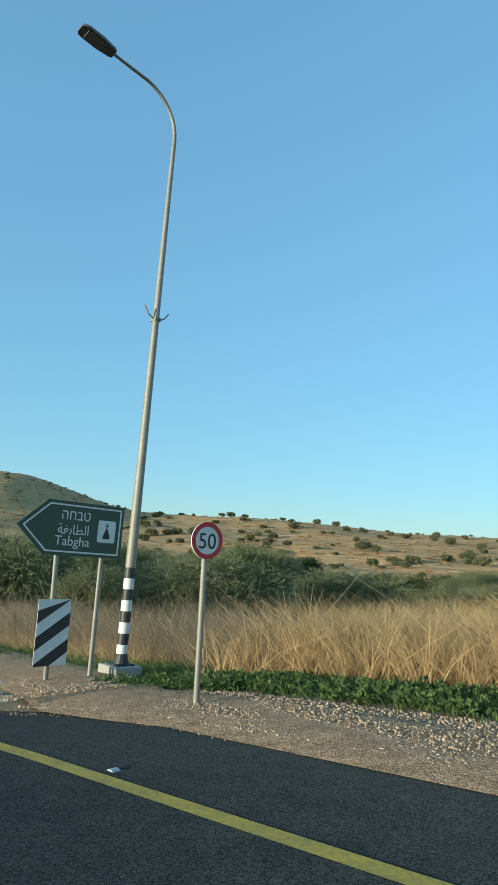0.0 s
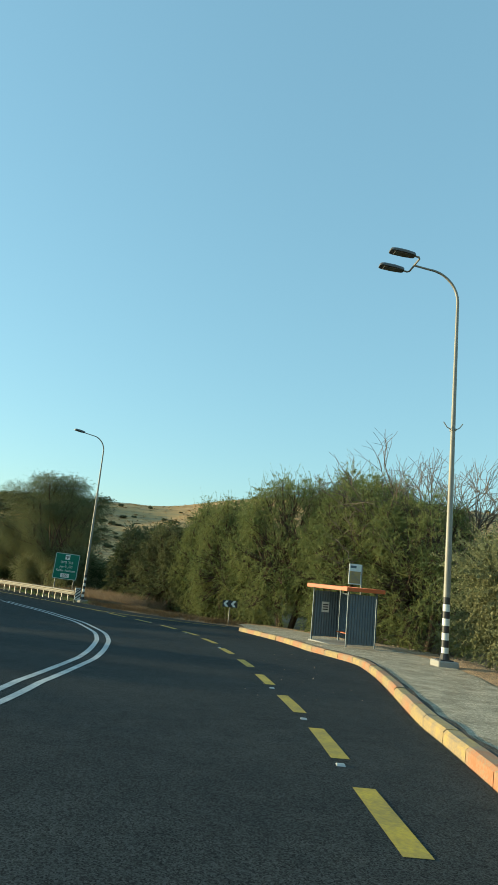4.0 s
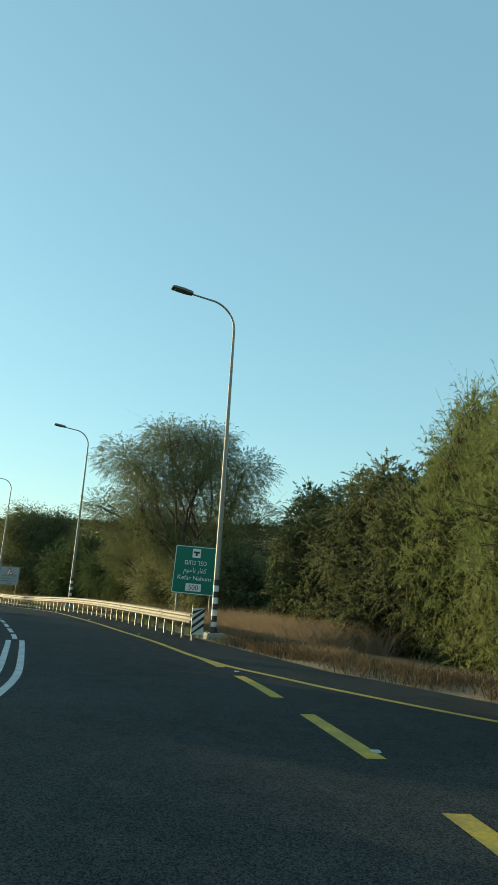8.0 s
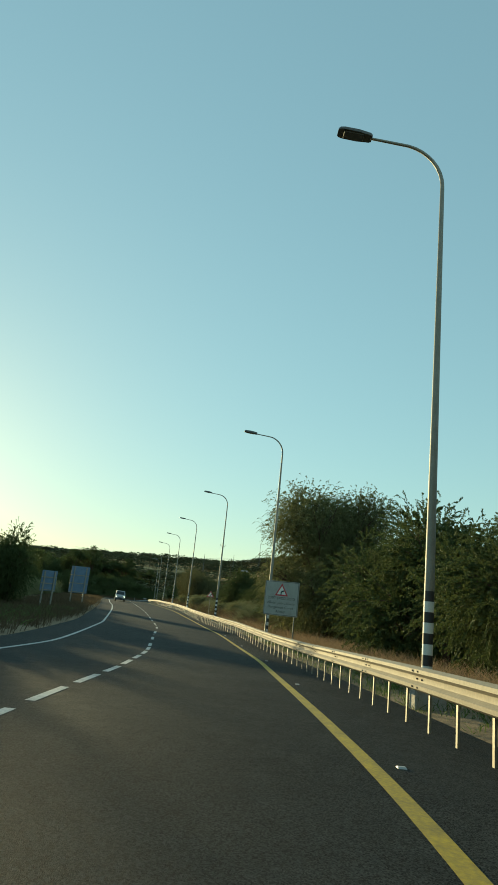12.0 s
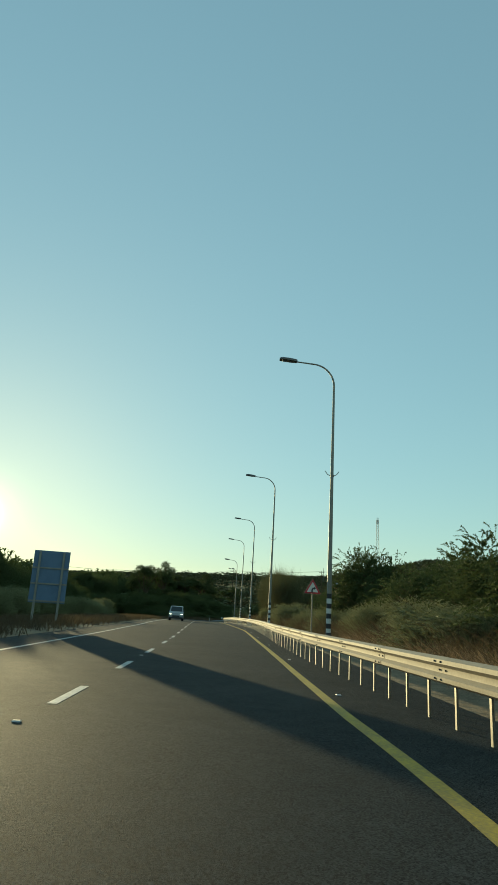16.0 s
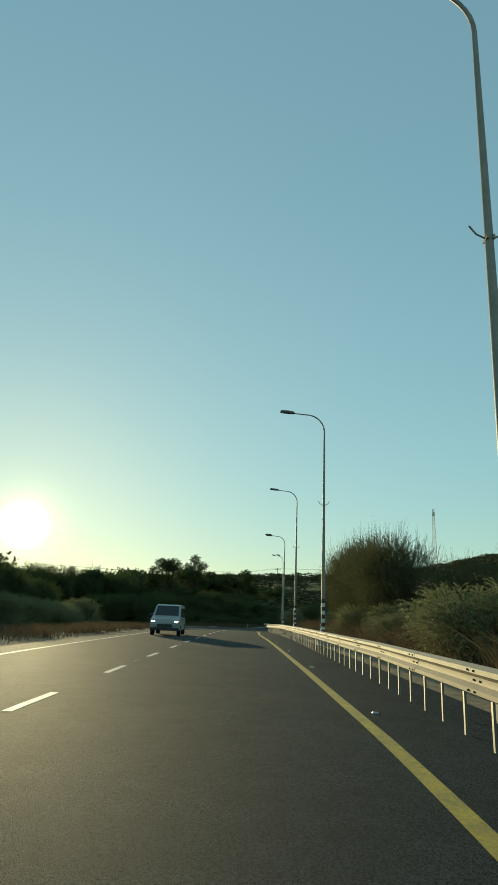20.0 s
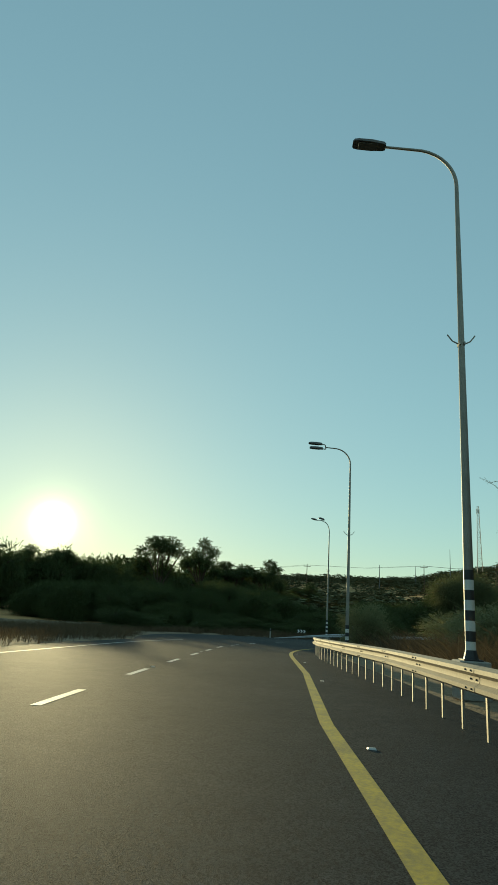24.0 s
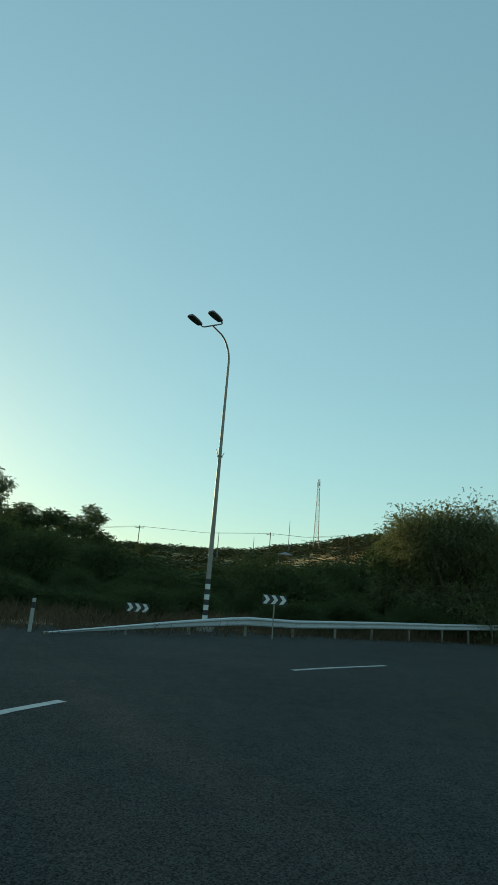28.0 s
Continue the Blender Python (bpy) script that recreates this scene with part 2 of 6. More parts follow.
STRAW = material("dry_straw_grass", (0.74, 0.53, 0.27), 0.85, second=(0.37, 0.245, 0.115), scale=1.2, island=0.6, through=0.3, spec=0.15)
HILLGRASS = material("dry_hill_grass", (0.62, 0.43, 0.20), 0.9, second=(0.36, 0.26, 0.13), scale=0.05, island=0.5, spec=0.1)
RUST = material("rusty_dry_grass", (0.46, 0.33, 0.205), 0.85, second=(0.21, 0.15, 0.095), scale=0.9, island=0.6, through=0.3, spec=0.15)
REED = material("dry_reeds", (0.16, 0.115, 0.065), 0.85, second=(0.075, 0.058, 0.036), scale=0.8, island=0.6, through=0.3, spec=0.15)
# dark scrub lightened: the haze before the far ridge is mixed into its colour
RIDGE = material("dull_ridge_scrub", (0.085, 0.097, 0.052), 0.9, second=(0.15, 0.148, 0.08), scale=0.04, island=0.5, spec=0.05)
WEED = material("green_weeds", (0.17, 0.22, 0.075), 0.75, second=(0.08, 0.13, 0.037), scale=2, island=0.5, through=0.35, spec=0.2)


# ---- mesh building ----
class Geo:
    """Collects vertices and faces of one mesh."""

    def __init__(self):
        self.v, self.f = [], []

    def add(self, verts, faces, m=None):
        k = len(self.v)
        self.v += [tuple(m @ Vector(p)) if m else tuple(p) for p in verts]
        self.f += [tuple(i + k for i in f) for f in faces]
        return self

    def box(self, a, b, c=0.0, m=None):
        """From corner a to corner b, with chamfered edges c."""
        (x0, y0, z0), (x1, y1, z1) = a, b
        if not c:
            v = [(x, y, z) for z in (z0, z1) for x, y in ((x0, y0), (x1, y0), (x1, y1), (x0, y1))]
            return self.add(v, [(3, 2, 1, 0), (4, 5, 6, 7), (0, 1, 5, 4), (1, 2, 6, 5), (2, 3, 7, 6), (3, 0, 4, 7)], m)
        bm = bmesh.new()
        for x, sx in ((x0, 1), (x1, -1)):
            for y, sy in ((y0, 1), (y1, -1)):
                for z, sz in ((z0, 1), (z1, -1)):
                    for dx, dy, dz in ((0, c, c), (c, 0, c), (c, c, 0)):
                        bm.verts.new((x + sx * dx, y + sy * dy, z + sz * dz))
        bmesh.ops.convex_hull(bm, input=bm.verts)
        bm.verts.index_update()
        self.add([v.co.copy() for v in bm.verts], [[v.index for v in f.verts] for f in bm.faces], m)
        bm.free()
        return self

    def tube(self, pts, r, n=10, cap=True, m=None):
        """A round bar along pts; r is one radius or one for each point."""
        pts = [Vector(p) for p in pts]
        r = list(r) if hasattr(r, "__len__") else [r] * len(pts)
        verts, faces = [], []
        side = None
        for i, p in enumerate(pts):
            d = (pts[min(i + 1, len(pts) - 1)] - pts[max(i - 1, 0)]).normalized()
            if side is None:
                side = d.orthogonal().normalized()
            side = (side - d * side.dot(d)).normalized()
            up = d.cross(side)
            for k in range(n):
                a = 2 * math.pi * k / n
                verts.append(p + (side * math.cos(a) + up * math.sin(a)) * r[i])
        for i in range(len(pts) - 1):
            for k in range(n):
                faces.append((i * n + k, i * n + (k + 1) % n, (i + 1) * n + (k + 1) % n, (i + 1) * n + k))
        if cap:
            faces += [tuple(range(n - 1, -1, -1)), tuple(range((len(pts) - 1) * n, len(pts) * n))]
        return self.add(verts, faces, m)

    def plate(self, poly, t, m=None):
        """A flat outline in x and z, t thick, whose face looks to -y."""
        n = len(poly)
        v = [(x, 0, z) for x, z in poly] + [(x, t, z) for x, z in poly]
        f = [tuple(range(n)), tuple(range(2 * n - 1, n - 1, -1))]
        f += [(i, i + n, (i + 1) % n + n, (i + 1) % n) for i in range(n)]
        return self.add(v, f, m)

    def mesh(self, name, mat, smooth=False):
        me = bpy.data.meshes.new(name)
        me.from_pydata(self.v, [], self.f)
        me.materials.append(mat)
        if smooth:
            me.polygons.foreach_set("use_smooth", [True] * len(me.polygons))
            me.set_sharp_from_angle(angle=radians(40))
        me.update()
        return me


def part(name, geo, mat, parent=None, label="", smooth=False, m=None):
    """Links geo as one mesh object, under parent."""
    me = geo.mesh(name, mat, smooth) if isinstance(geo, Geo) else geo
    ob = new(name, me)
    if parent:
        ob.parent = parent
    if m:
        ob.matrix_basis = m
    return tagged(ob, label)


def thing(name, label, category, m=None, group="", kind=""):
    ob = new(name)
    ob.empty_display_size = 0.3
    if m:
        ob.matrix_basis = m
    return tagged(ob, label, category, group, kind)


def np_mesh(name, verts, quads, mat):
    """A mesh from arrays: verts (n, 3), quads (k, 4)."""
    me = bpy.data.meshes.new(name)
    me.vertices.add(len(verts))
    me.vertices.foreach_set("co", np.asarray(verts, dtype=np.float32).ravel())
    me.loops.add(quads.size)
    me.loops.foreach_set("vertex_index", quads.astype(np.int32).ravel())
    me.polygons.add(len(quads))
    me.polygons.foreach_set("loop_start", np.arange(0, quads.size, 4, dtype=np.int32))
    me.materials.append(mat)
    me.update(calc_edges=True)
    return me


# ---- the road's line ----
SPINE = [(40, -29), (10, -2.9), (1.94, 4.2), (-1.06, 6.92), (-4.4, 10.1), (-6.84, 12.6), (-15.8, 20.44), (-21.35, 24.45), (-27.4, 28.0),
         (-34.12, 30.8), (-41.4, 32.72), (-49.66, 33.56), (-58.1, 33.74), (-67.1, 33.48), (-84.8, 31.9), (-104.1, 29.0), (-124.8, 24.65),
         (-146.9, 19.85), (-178.5, 12.1), (-200.65, 6.4), (-211.98, 3.57), (-217.3, 2.4), (-222.2, 1.74), (-226.8, 1.72), (-231.5, 2.3),
         (-236.5, 4.6), (-241.5, 8.5), (-246, 13.0), (-262, 29), (-285, 50), (-330, 90)]
HEIGHTS = [(-16, -2.9), (41, -4.1), (45, -4.2), (49, -4.6), (54, -4.85), (59, -5.3), (64, -5.65), (71, -6.2), (78.2, -6.52), (81.5, -6.62), (85.2, -6.74), (88.4, -6.88),
           (92, -7.06), (95.7, -7.22), (99.5, -7.38), (103.2, -7.5), (109.2, -7.58), (114.2, -7.63), (129, -7.82), (137, -8.1), (147, -8.5), (156, -8.62), (174, -8.72), (204, -8.7), (234, -8.8), (259, -8.95), (274, -9.2), (289, -9.45), (344, -9.7)]
_p = np.array(SPINE, float)
_k = np.concatenate([[0], np.cumsum(np.linalg.norm(np.diff(_p, axis=0), axis=1))])
_fine = np.arange(0, _k[-1], 0.5)
_xy = np.stack([np.interp(_fine, _k, _p[:, i]) for i in (0, 1)], 1)
for _ in range(3):      # round the corners
    w = np.array([1, 2, 3, 4, 3, 2, 1]) / 16
    _xy[3:-3] = np.stack([np.convolve(_xy[:, i], w, "valid") for i in (0, 1)], 1)
_tan = np.gradient(_xy, axis=0)
_tan /= np.linalg.norm(_tan, axis=1)[:, None]


def prof(s, rows):
    return np.interp(s, [r[0] for r in rows], [r[1] for r in rows])


_zs = prof(_fine, HEIGHTS)
for _ in range(4):
    _zs[6:-6] = np.convolve(_zs, np.ones(13) / 13, "valid")


def road(s, d=0.0, h=0.0):
    """The place s metres along the road, d to the right of the lane's middle, h above the road."""
    i = np.clip(s / 0.5, 0, len(_fine) - 1.001)
    a = int(i)
    f = i - a
    p, t = _xy[a] * (1 - f) + _xy[a + 1] * f, _tan[a]
    return Vector((p[0] + t[1] * d, p[1] - t[0] * d, _zs[a] * (1 - f) + _zs[a + 1] * f + h))


def heading(s):
    """The road's direction, in degrees anticlockwise from +y."""
    t = _tan[int(np.clip(s / 0.5, 0, len(_fine) - 1))]
    return math.degrees(math.atan2(-t[0], t[1]))


def along(s, d, h=0.0, turn=0.0):
    """A pose at the roadside: x to the right, y ahead."""
    p = road(s, d, h)
    return pose(p.x, p.y, p.z, 0, 0, heading(s) + turn)


def nearest(px, py):
    """Station, offset and road height of arrays of places."""
    sx, sd, sz = np.empty(len(px)), np.empty(len(px)), np.empty(len(px))
    q = _xy[::4]
    for k in range(0, len(px), 4000):
        x, y = px[k:k + 4000, None], py[k:k + 4000, None]
        d2 = (x - q[None, :, 0]) ** 2 + (y - q[None, :, 1]) ** 2
        i = d2.argmin(1) * 4
        dx, dy = x[:, 0] - _xy[i, 0], y[:, 0] - _xy[i, 1]
        sd[k:k + 4000] = np.sqrt(d2.min(1)) * np.sign(dx * _tan[i, 1] - dy * _tan[i, 0] + 1e-9)
        sx[k:k + 4000] = _fine[i] + np.clip(dx * _tan[i, 0] + dy * _tan[i, 1], -1.2, 1.2)
        sz[k:k + 4000] = np.interp(sx[k:k + 4000], _fine, _zs)
    return sx, sd, sz


RIGHT = [(0, 3.4), (52, 3.4), (55, 3.2), (56.6, 2.3), (57.4, 1.75), (61.5, 1.48), (65, 1.95), (68.5, 2.4), (75, 3.15), (83.3, 5.05), (87, 4.75), (92, 5.2), (95, 5.4),
         (98, 6.9), (101, 5.8), (105, 4.2), (112, 3.6), (280, 3.6), (287, 3.2), (296, 3.4), (370, 4)]
LEFT = [(0, -7.5), (44, -9), (56, -7), (120, -6.6), (160, -7.2), (230, -8.2), (286, -8.4), (298, -14), (312, -15), (330, -12.2), (370, -8)]


# ---- ground ----
SKYLINE = [(-180, 1.5), (-60, 2.0), (-21, 2.8), (-14, 3.4), (-6, 3.75), (0, 3.75), (4, 3.85), (7, 4.3), (10, 5.4), (14, 6.6), (17, 6.9), (20, 7.0), (24, 7.2), (30, 7.8), (36, 7.5), (41, 7.1),
           (46, 6.5), (52, 5.5), (60, 5.0), (76, 4.4), (84, 4.2), (92, 2.7), (103, 2.4), (115, 1.8), (140, 1.5), (180, 1.5)]


def ground_z(x, y):
    s, d, z = nearest(x, y)
    edge = np.where(d > 0, prof(s, RIGHT), -prof(s, LEFT))
    out = np.maximum(np.abs(d) - edge, 0)
    base = z - 0.08 * (out < 0.3) - 0.2 * np.clip((edge - np.abs(d) - 0.5) / 1.0, 0, 1) + 0.04 * np.clip(out - 0.3, 0, 1) - 0.06 * np.clip(out - 3, 0, 6)
    az = np.degrees(np.arctan2(-(x + 60), y - 20))
    r = np.hypot(x + 60, y - 20)
    crest = prof(az, [(-180, 900), (-90, 900), (-50, 560), (60, 560), (88, 900), (180, 900)])
    top = crest * np.tan(np.radians(prof(az, SKYLINE))) + 4.0
    k = np.clip((r - 190) / (crest - 190), 0, 1)
    k = k * k * (3 - 2 * k)
    rough = np.array([noise.fractal(Vector((a * 0.011, b * 0.011, 0)), 1.0, 2.0, 4) for a, b in zip(x, y)])
    far = -8.5 + top * k - 14 * np.clip((r - crest) / 500, 0, 3) + rough * (7 * np.clip((r - 120) / 300, 0, 1) * (1 - 0.75 * k) + 0.10)
    w = np.clip((out - 12) / 60, 0, 1)
    w = w * w * (3 - 2 * w)
    return base * (1 - w) + far * w


def spread(lo, hi, a, b, step):
    """Grid lines: evenly spaced from a to b, then wider and wider to lo and hi."""
    mid = list(np.arange(a, b, step))
    out, g = [b], step
    while out[-1] < hi:
        g *= 1.06
        out.append(out[-1] + g)
    low, g = [a - step], step
    while low[-1] > lo:
        g *= 1.06
        low.append(low[-1] - g)
    return np.array(low[::-1] + mid + out)


gx, gy = spread(-4200, 4000, -275, 25, 1.6), spread(-4000, 4200, -25, 62, 1.6)
GX, GY = np.meshgrid(gx, gy)
gz = ground_z(GX.ravel(), GY.ravel())
gi = np.arange(GX.size).reshape(GX.shape)
gq = np.stack([gi[:-1, :-1], gi[:-1, 1:], gi[1:, 1:], gi[1:, :-1]], -1).reshape(-1, 4)
ground = new("ground", np_mesh("ground", np.stack([GX.ravel(), GY.ravel(), gz], 1), gq, SOIL))
ground.data.polygons.foreach_set("use_smooth", [True] * len(ground.data.polygons))
ground.data.materials.append(VERGE)
_c = np.stack([GX[:-1, :-1].ravel(), GY[:-1, :-1].ravel()], 1)
_, _off, _ = nearest(_c[:, 0], _c[:, 1])
ground.data.polygons.foreach_set("material_index", (np.abs(_off) < 45).astype(np.int32))
tagged(ground, "dry stubble ground rolling up to bare golden hills", "ground", kind="structure")


def lift(x, y):
    """Height of the ground at one place."""
    return float(ground_z(np.array([float(x)]), np.array([float(y)]))[0])


# ---- carriageway ----
rs = np.arange(0.0, 365, 1.0)
cols = np.linspace(0, 1, 13)
rv = [road(s, prof(s, LEFT) * (1 - c) + prof(s, RIGHT) * c) for s in rs for c in cols]
ri = np.arange(len(rv)).reshape(len(rs), len(cols))
rq = np.stack([ri[:-1, :-1], ri[:-1, 1:], ri[1:, 1:], ri[1:, :-1]], -1).reshape(-1, 4)
tagged(new("road", np_mesh("road", np.array(rv), rq, ASPHALT)), "dark worn asphalt two-lane road with painted lines", "road", kind="structure")



def stripe(s0, s1, d, width, mat, name, step=0.5):
    """A painted line from s0 to s1 at the offset d, a number or rows."""
    g = Geo()
    n = max(2, int((s1 - s0) / step) + 1)
    for s in np.linspace(s0, s1, n):
        o = d if isinstance(d, (int, float)) else prof(s, d)
        g.v += [tuple(road(s, o + width / 2, 0.005)), tuple(road(s, o - width / 2, 0.005))]
    g.f = [(2 * i, 2 * i + 2, 2 * i + 3, 2 * i + 1) for i in range(n - 1)]
    return part(name, g, mat)


YEL = [(97.8, 6.0), (99, 5.1), (101, 4.0), (103, 3.0), (104.4, 2.5), (105.6, 2.1), (106.9, 1.93), (108, 1.8), (112, 1.63), (115, 1.5), (121, 1.42), (127, 1.42), (134, 1.55), (151, 1.78), (160, 1.72), (170, 1.5),
       (180, 1.5), (191, 1.46), (212, 1.5), (221, 1.42), (247, 1.05), (257, 0.95), (266, 1.25), (280, 1.2), (291, 1.38), (296, 1.9), (302, 2.1), (365, 2.2)]
CTR = [(0, -2.6), (70, -2.75), (76, -2.65), (80, -2.25), (85, -2.05), (92, -2.15), (105, -2.3), (118, -2.3), (130, -2.35), (135, -2.18), (139, -2.06), (146, -2.12), (155, -2.2), (170, -2.25), (181, -2.36), (191, -2.48), (213, -2.97),
       (235, -2.95), (246, -2.85), (257, -2.68), (265, -2.57), (278, -2.5), (288, -2.72), (292.3, -2.98), (297.6, -3.45), (305, -3.7), (310, -3.7), (365, -3.9)]
LINE_KIND = dict(category="road marking", kind="structure")
tagged(stripe(2, 59.6, [(0, 1.3), (54, 1.34), (56.5, 1.25), (59.6, 1.16)], 0.17, YELLOW, "edge_line"), "worn solid yellow edge line on the asphalt", **LINE_KIND)
tagged(stripe(97.8, 364, YEL, 0.17, YELLOW, "edge_line"), "worn solid yellow edge line on the asphalt", **LINE_KIND)
for off in (-0.17, 0.17):
    tagged(stripe(62, 110.7, [(s, d + off) for s, d in CTR], 0.13, WHITE, "centre_line"), "solid white line of the double centre line", **LINE_KIND)
tagged(stripe(100, 290, [(100, -5.0), (132, -5.1), (163, -5.6), (195, -6.0), (225, -6.8), (262, -7.0), (290, -7.0)], 0.13, WHITE, "edge_line"), "pale solid far edge line", **LINE_KIND)
for s0, s1 in ((61.5, 62.95), (64.0, 65.5), (67.0, 68.6), (69.7, 71.3), (72.4, 74.0), (75.1, 76.7), (78.0, 79.5), (80.8, 82.3), (83.7, 85.3), (87.1, 89.0), (90.5, 92.6), (94.0, 96.4), (97.9, 100.3), (101.7, 104.15), (105.5, 107.2)):
    d = prof((s0 + s1) / 2, [(59, 1.2), (64, 1.27), (67.5, 1.4), (71, 1.5), (77, 1.45), (84, 1.5), (88, 1.66), (92, 1.86), (101, 1.9), (104, 1.8), (106, 1.9)])
    tagged(stripe(s0, s1, float(d), 0.2, YELLOW, "bay_dash"), "yellow dash of the bus bay line", group="bus bay dashes", **LINE_KIND)
for s in np.arange(112.0, 152, 2.4):
    tagged(stripe(s - 0.85, s + 0.85, CTR, 0.13, WHITE, "centre_dash"), "white centre line dash", group="centre dashes", **LINE_KIND)
for k in range(29):
    s = prof(k, [(0, 154.9), (5, 181.2), (11, 213.7), (18, 252.7), (19, 257.75), (20, 262.9), (22, 273.1), (25, 287.9), (26, 292.3), (27, 297.6), (28, 305.75)])
    half = 1.9 if k > 27 else 0.72 if k > 25 else 1.0
    tagged(stripe(s - half, s + half, CTR, 0.13, WHITE, "centre_dash"), "white centre line dash", group="centre dashes", **LINE_KIND)


# ---- street lamps ----
def street_lamp(m, heads="one", label="grey steel street lamp with one arm and a striped base", brackets=True):
    """Origin at the pole's foot; the arm reaches to -x."""
    ob = thing("street_lamp", label, "street lamp", m, "street lamps")
    part("footing", Geo().box((-0.3, -0.3, -0.5), (0.3, 0.3, 0.22), 0.02), CONCRETE, ob)
    part("base_plate", Geo().box((-0.19, -0.19, 0.22), (0.19, 0.19, 0.25), 0.005).tube([(0, 0, 0.25), (0, 0, 0.42)], [0.15, 0.105], 14), BLACK, ob)
    pts, rad = [(0, 0, 1.98), (0, 0, 6), (0, 0, 11.2)], [0.1, 0.076, 0.047]
    for a in range(10, 91, 10):
        pts.append((-1.0 * (1 - math.cos(radians(a))), 0, 11.2 + 1.0 * math.sin(radians(a))))
        rad.append(0.046 - 0.0013 * a / 10)
    pts.append((-1.75 if heads == "one" else -1.52, 0, 12.26))
    rad.append(0.031)
    part("pole", Geo().tube(pts, rad, 14), POLE, ob, smooth=True)
    for k in range(8):
        z = 0.38 + k * 0.2
        part("band", Geo().tube([(0, 0, z), (0, 0, z + 0.2)], [0.105 - k * 0.0004, 0.1046 - k * 0.0004], 14), BLACK if k % 2 else WPAINT, ob, smooth=True)
    for sgn in (-1, 1) if brackets else ():
        part("bracket", Geo().tube([(0.06 * sgn, 0, 7.0), (0.2 * sgn, 0, 7.07), (0.31 * sgn, 0, 7.22)], 0.016, 6)
             .box((0.05 * sgn - 0.02, -0.09, 6.96), (0.05 * sgn + 0.02, 0.09, 7.03)), POLE, ob)

    def head(at):
        g = Geo()
        prof_pts = [(0.0, 0.09, 0.06), (-0.05, 0.125, 0.085), (-0.35, 0.165, 0.10), (-0.68, 0.165, 0.09), (-0.78, 0.145, 0.07), (-0.82, 0.10, 0.035)]
        v, f = [], []
        for x, wd, ht in prof_pts:
            v += [(x, -wd, -0.03), (x, -wd, ht * 0.35), (x, -wd * 0.6, ht), (x, wd * 0.6, ht), (x, wd, ht * 0.35), (x, wd, -0.03)]
        for i in range(len(prof_pts) - 1):
            for k in range(6):
                f.append((i * 6 + k, i * 6 + (k + 1) % 6, (i + 1) * 6 + (k + 1) % 6, (i + 1) * 6 + k))
        f += [(5, 4, 3, 2, 1, 0), tuple(range(30, 36))]
        g.add(v, f)
        h = part("lamp_head", g, LAMPGREY, ob, smooth=True, m=at)
        part("lens", Geo().box((-0.68, -0.12, -0.055), (-0.2, 0.12, -0.03), 0.01), LENS, h)

    if heads == "one":
        head(pose(-1.72, 0, 12.27, 0, 5, 0))
    else:
        part("fork", Geo().tube([(-1.72, -0.5, 12.3), (-1.55, -0.5, 12.28), (-1.5, -0.42, 12.27), (-1.5, 0.42, 12.27), (-1.55, 0.5, 12.28), (-1.72, 0.5, 12.3)], 0.03, 8), POLE, ob)
        head(pose(-1.68, -0.5, 12.3, 0, 4, 0))
        head(pose(-1.68, 0.5, 12.3, 0, 4, 0))
    return ob


ONE = street_lamp(along(113.2, 4.1, -0.02))
PLAIN = street_lamp(along(136.9, 4.05, 0.17), brackets=False)
copy_thing(PLAIN, along(162.5, 4.15, 0.12))
for s, d in ((188.0, 4.1), (213.3, 3.6), (238.7, 3.85), (261.6, 4.2)):
    copy_thing(ONE, along(s, d, {238.7: 0.34, 261.6: 0.5}.get(s, 0.25 if 150 < s < 250 else 0.05)))
copy_thing(ONE, along(57.9, 5.04, 0.06, 0) @ pose(0, 0, 0, 0, 1.6, -3) @ Matrix.Diagonal((0.93, 1, 0.971, 1)))
LBL2 = "grey steel street lamp with two parallel heads and a striped base"
street_lamp(along(82.85, 7.5, 0.1, -4) @ pose(0, 0, 0, 0, 0.5, 0), "two", LBL2)
street_lamp(along(285.6, 4.05, -0.42), "two", LBL2)
street_lamp(pose(-252.3, -0.2, -9.52, 0, 0, 152), "two", LBL2)


# ---- guardrails ----
BEAM = [(0.0, 0.50), (-0.025, 0.515), (-0.08, 0.535), (-0.085, 0.585), (-0.02, 0.63), (-0.015, 0.665), (-0.02, 0.70), (-0.085, 0.745), (-0.08, 0.795), (-0.025, 0.815), (0.0, 0.83)]


BOLT = Geo().box((-0.013, -0.013, -0.011), (0.013, 0.013, 0.011), 0.005).mesh("bolt", BLACK)


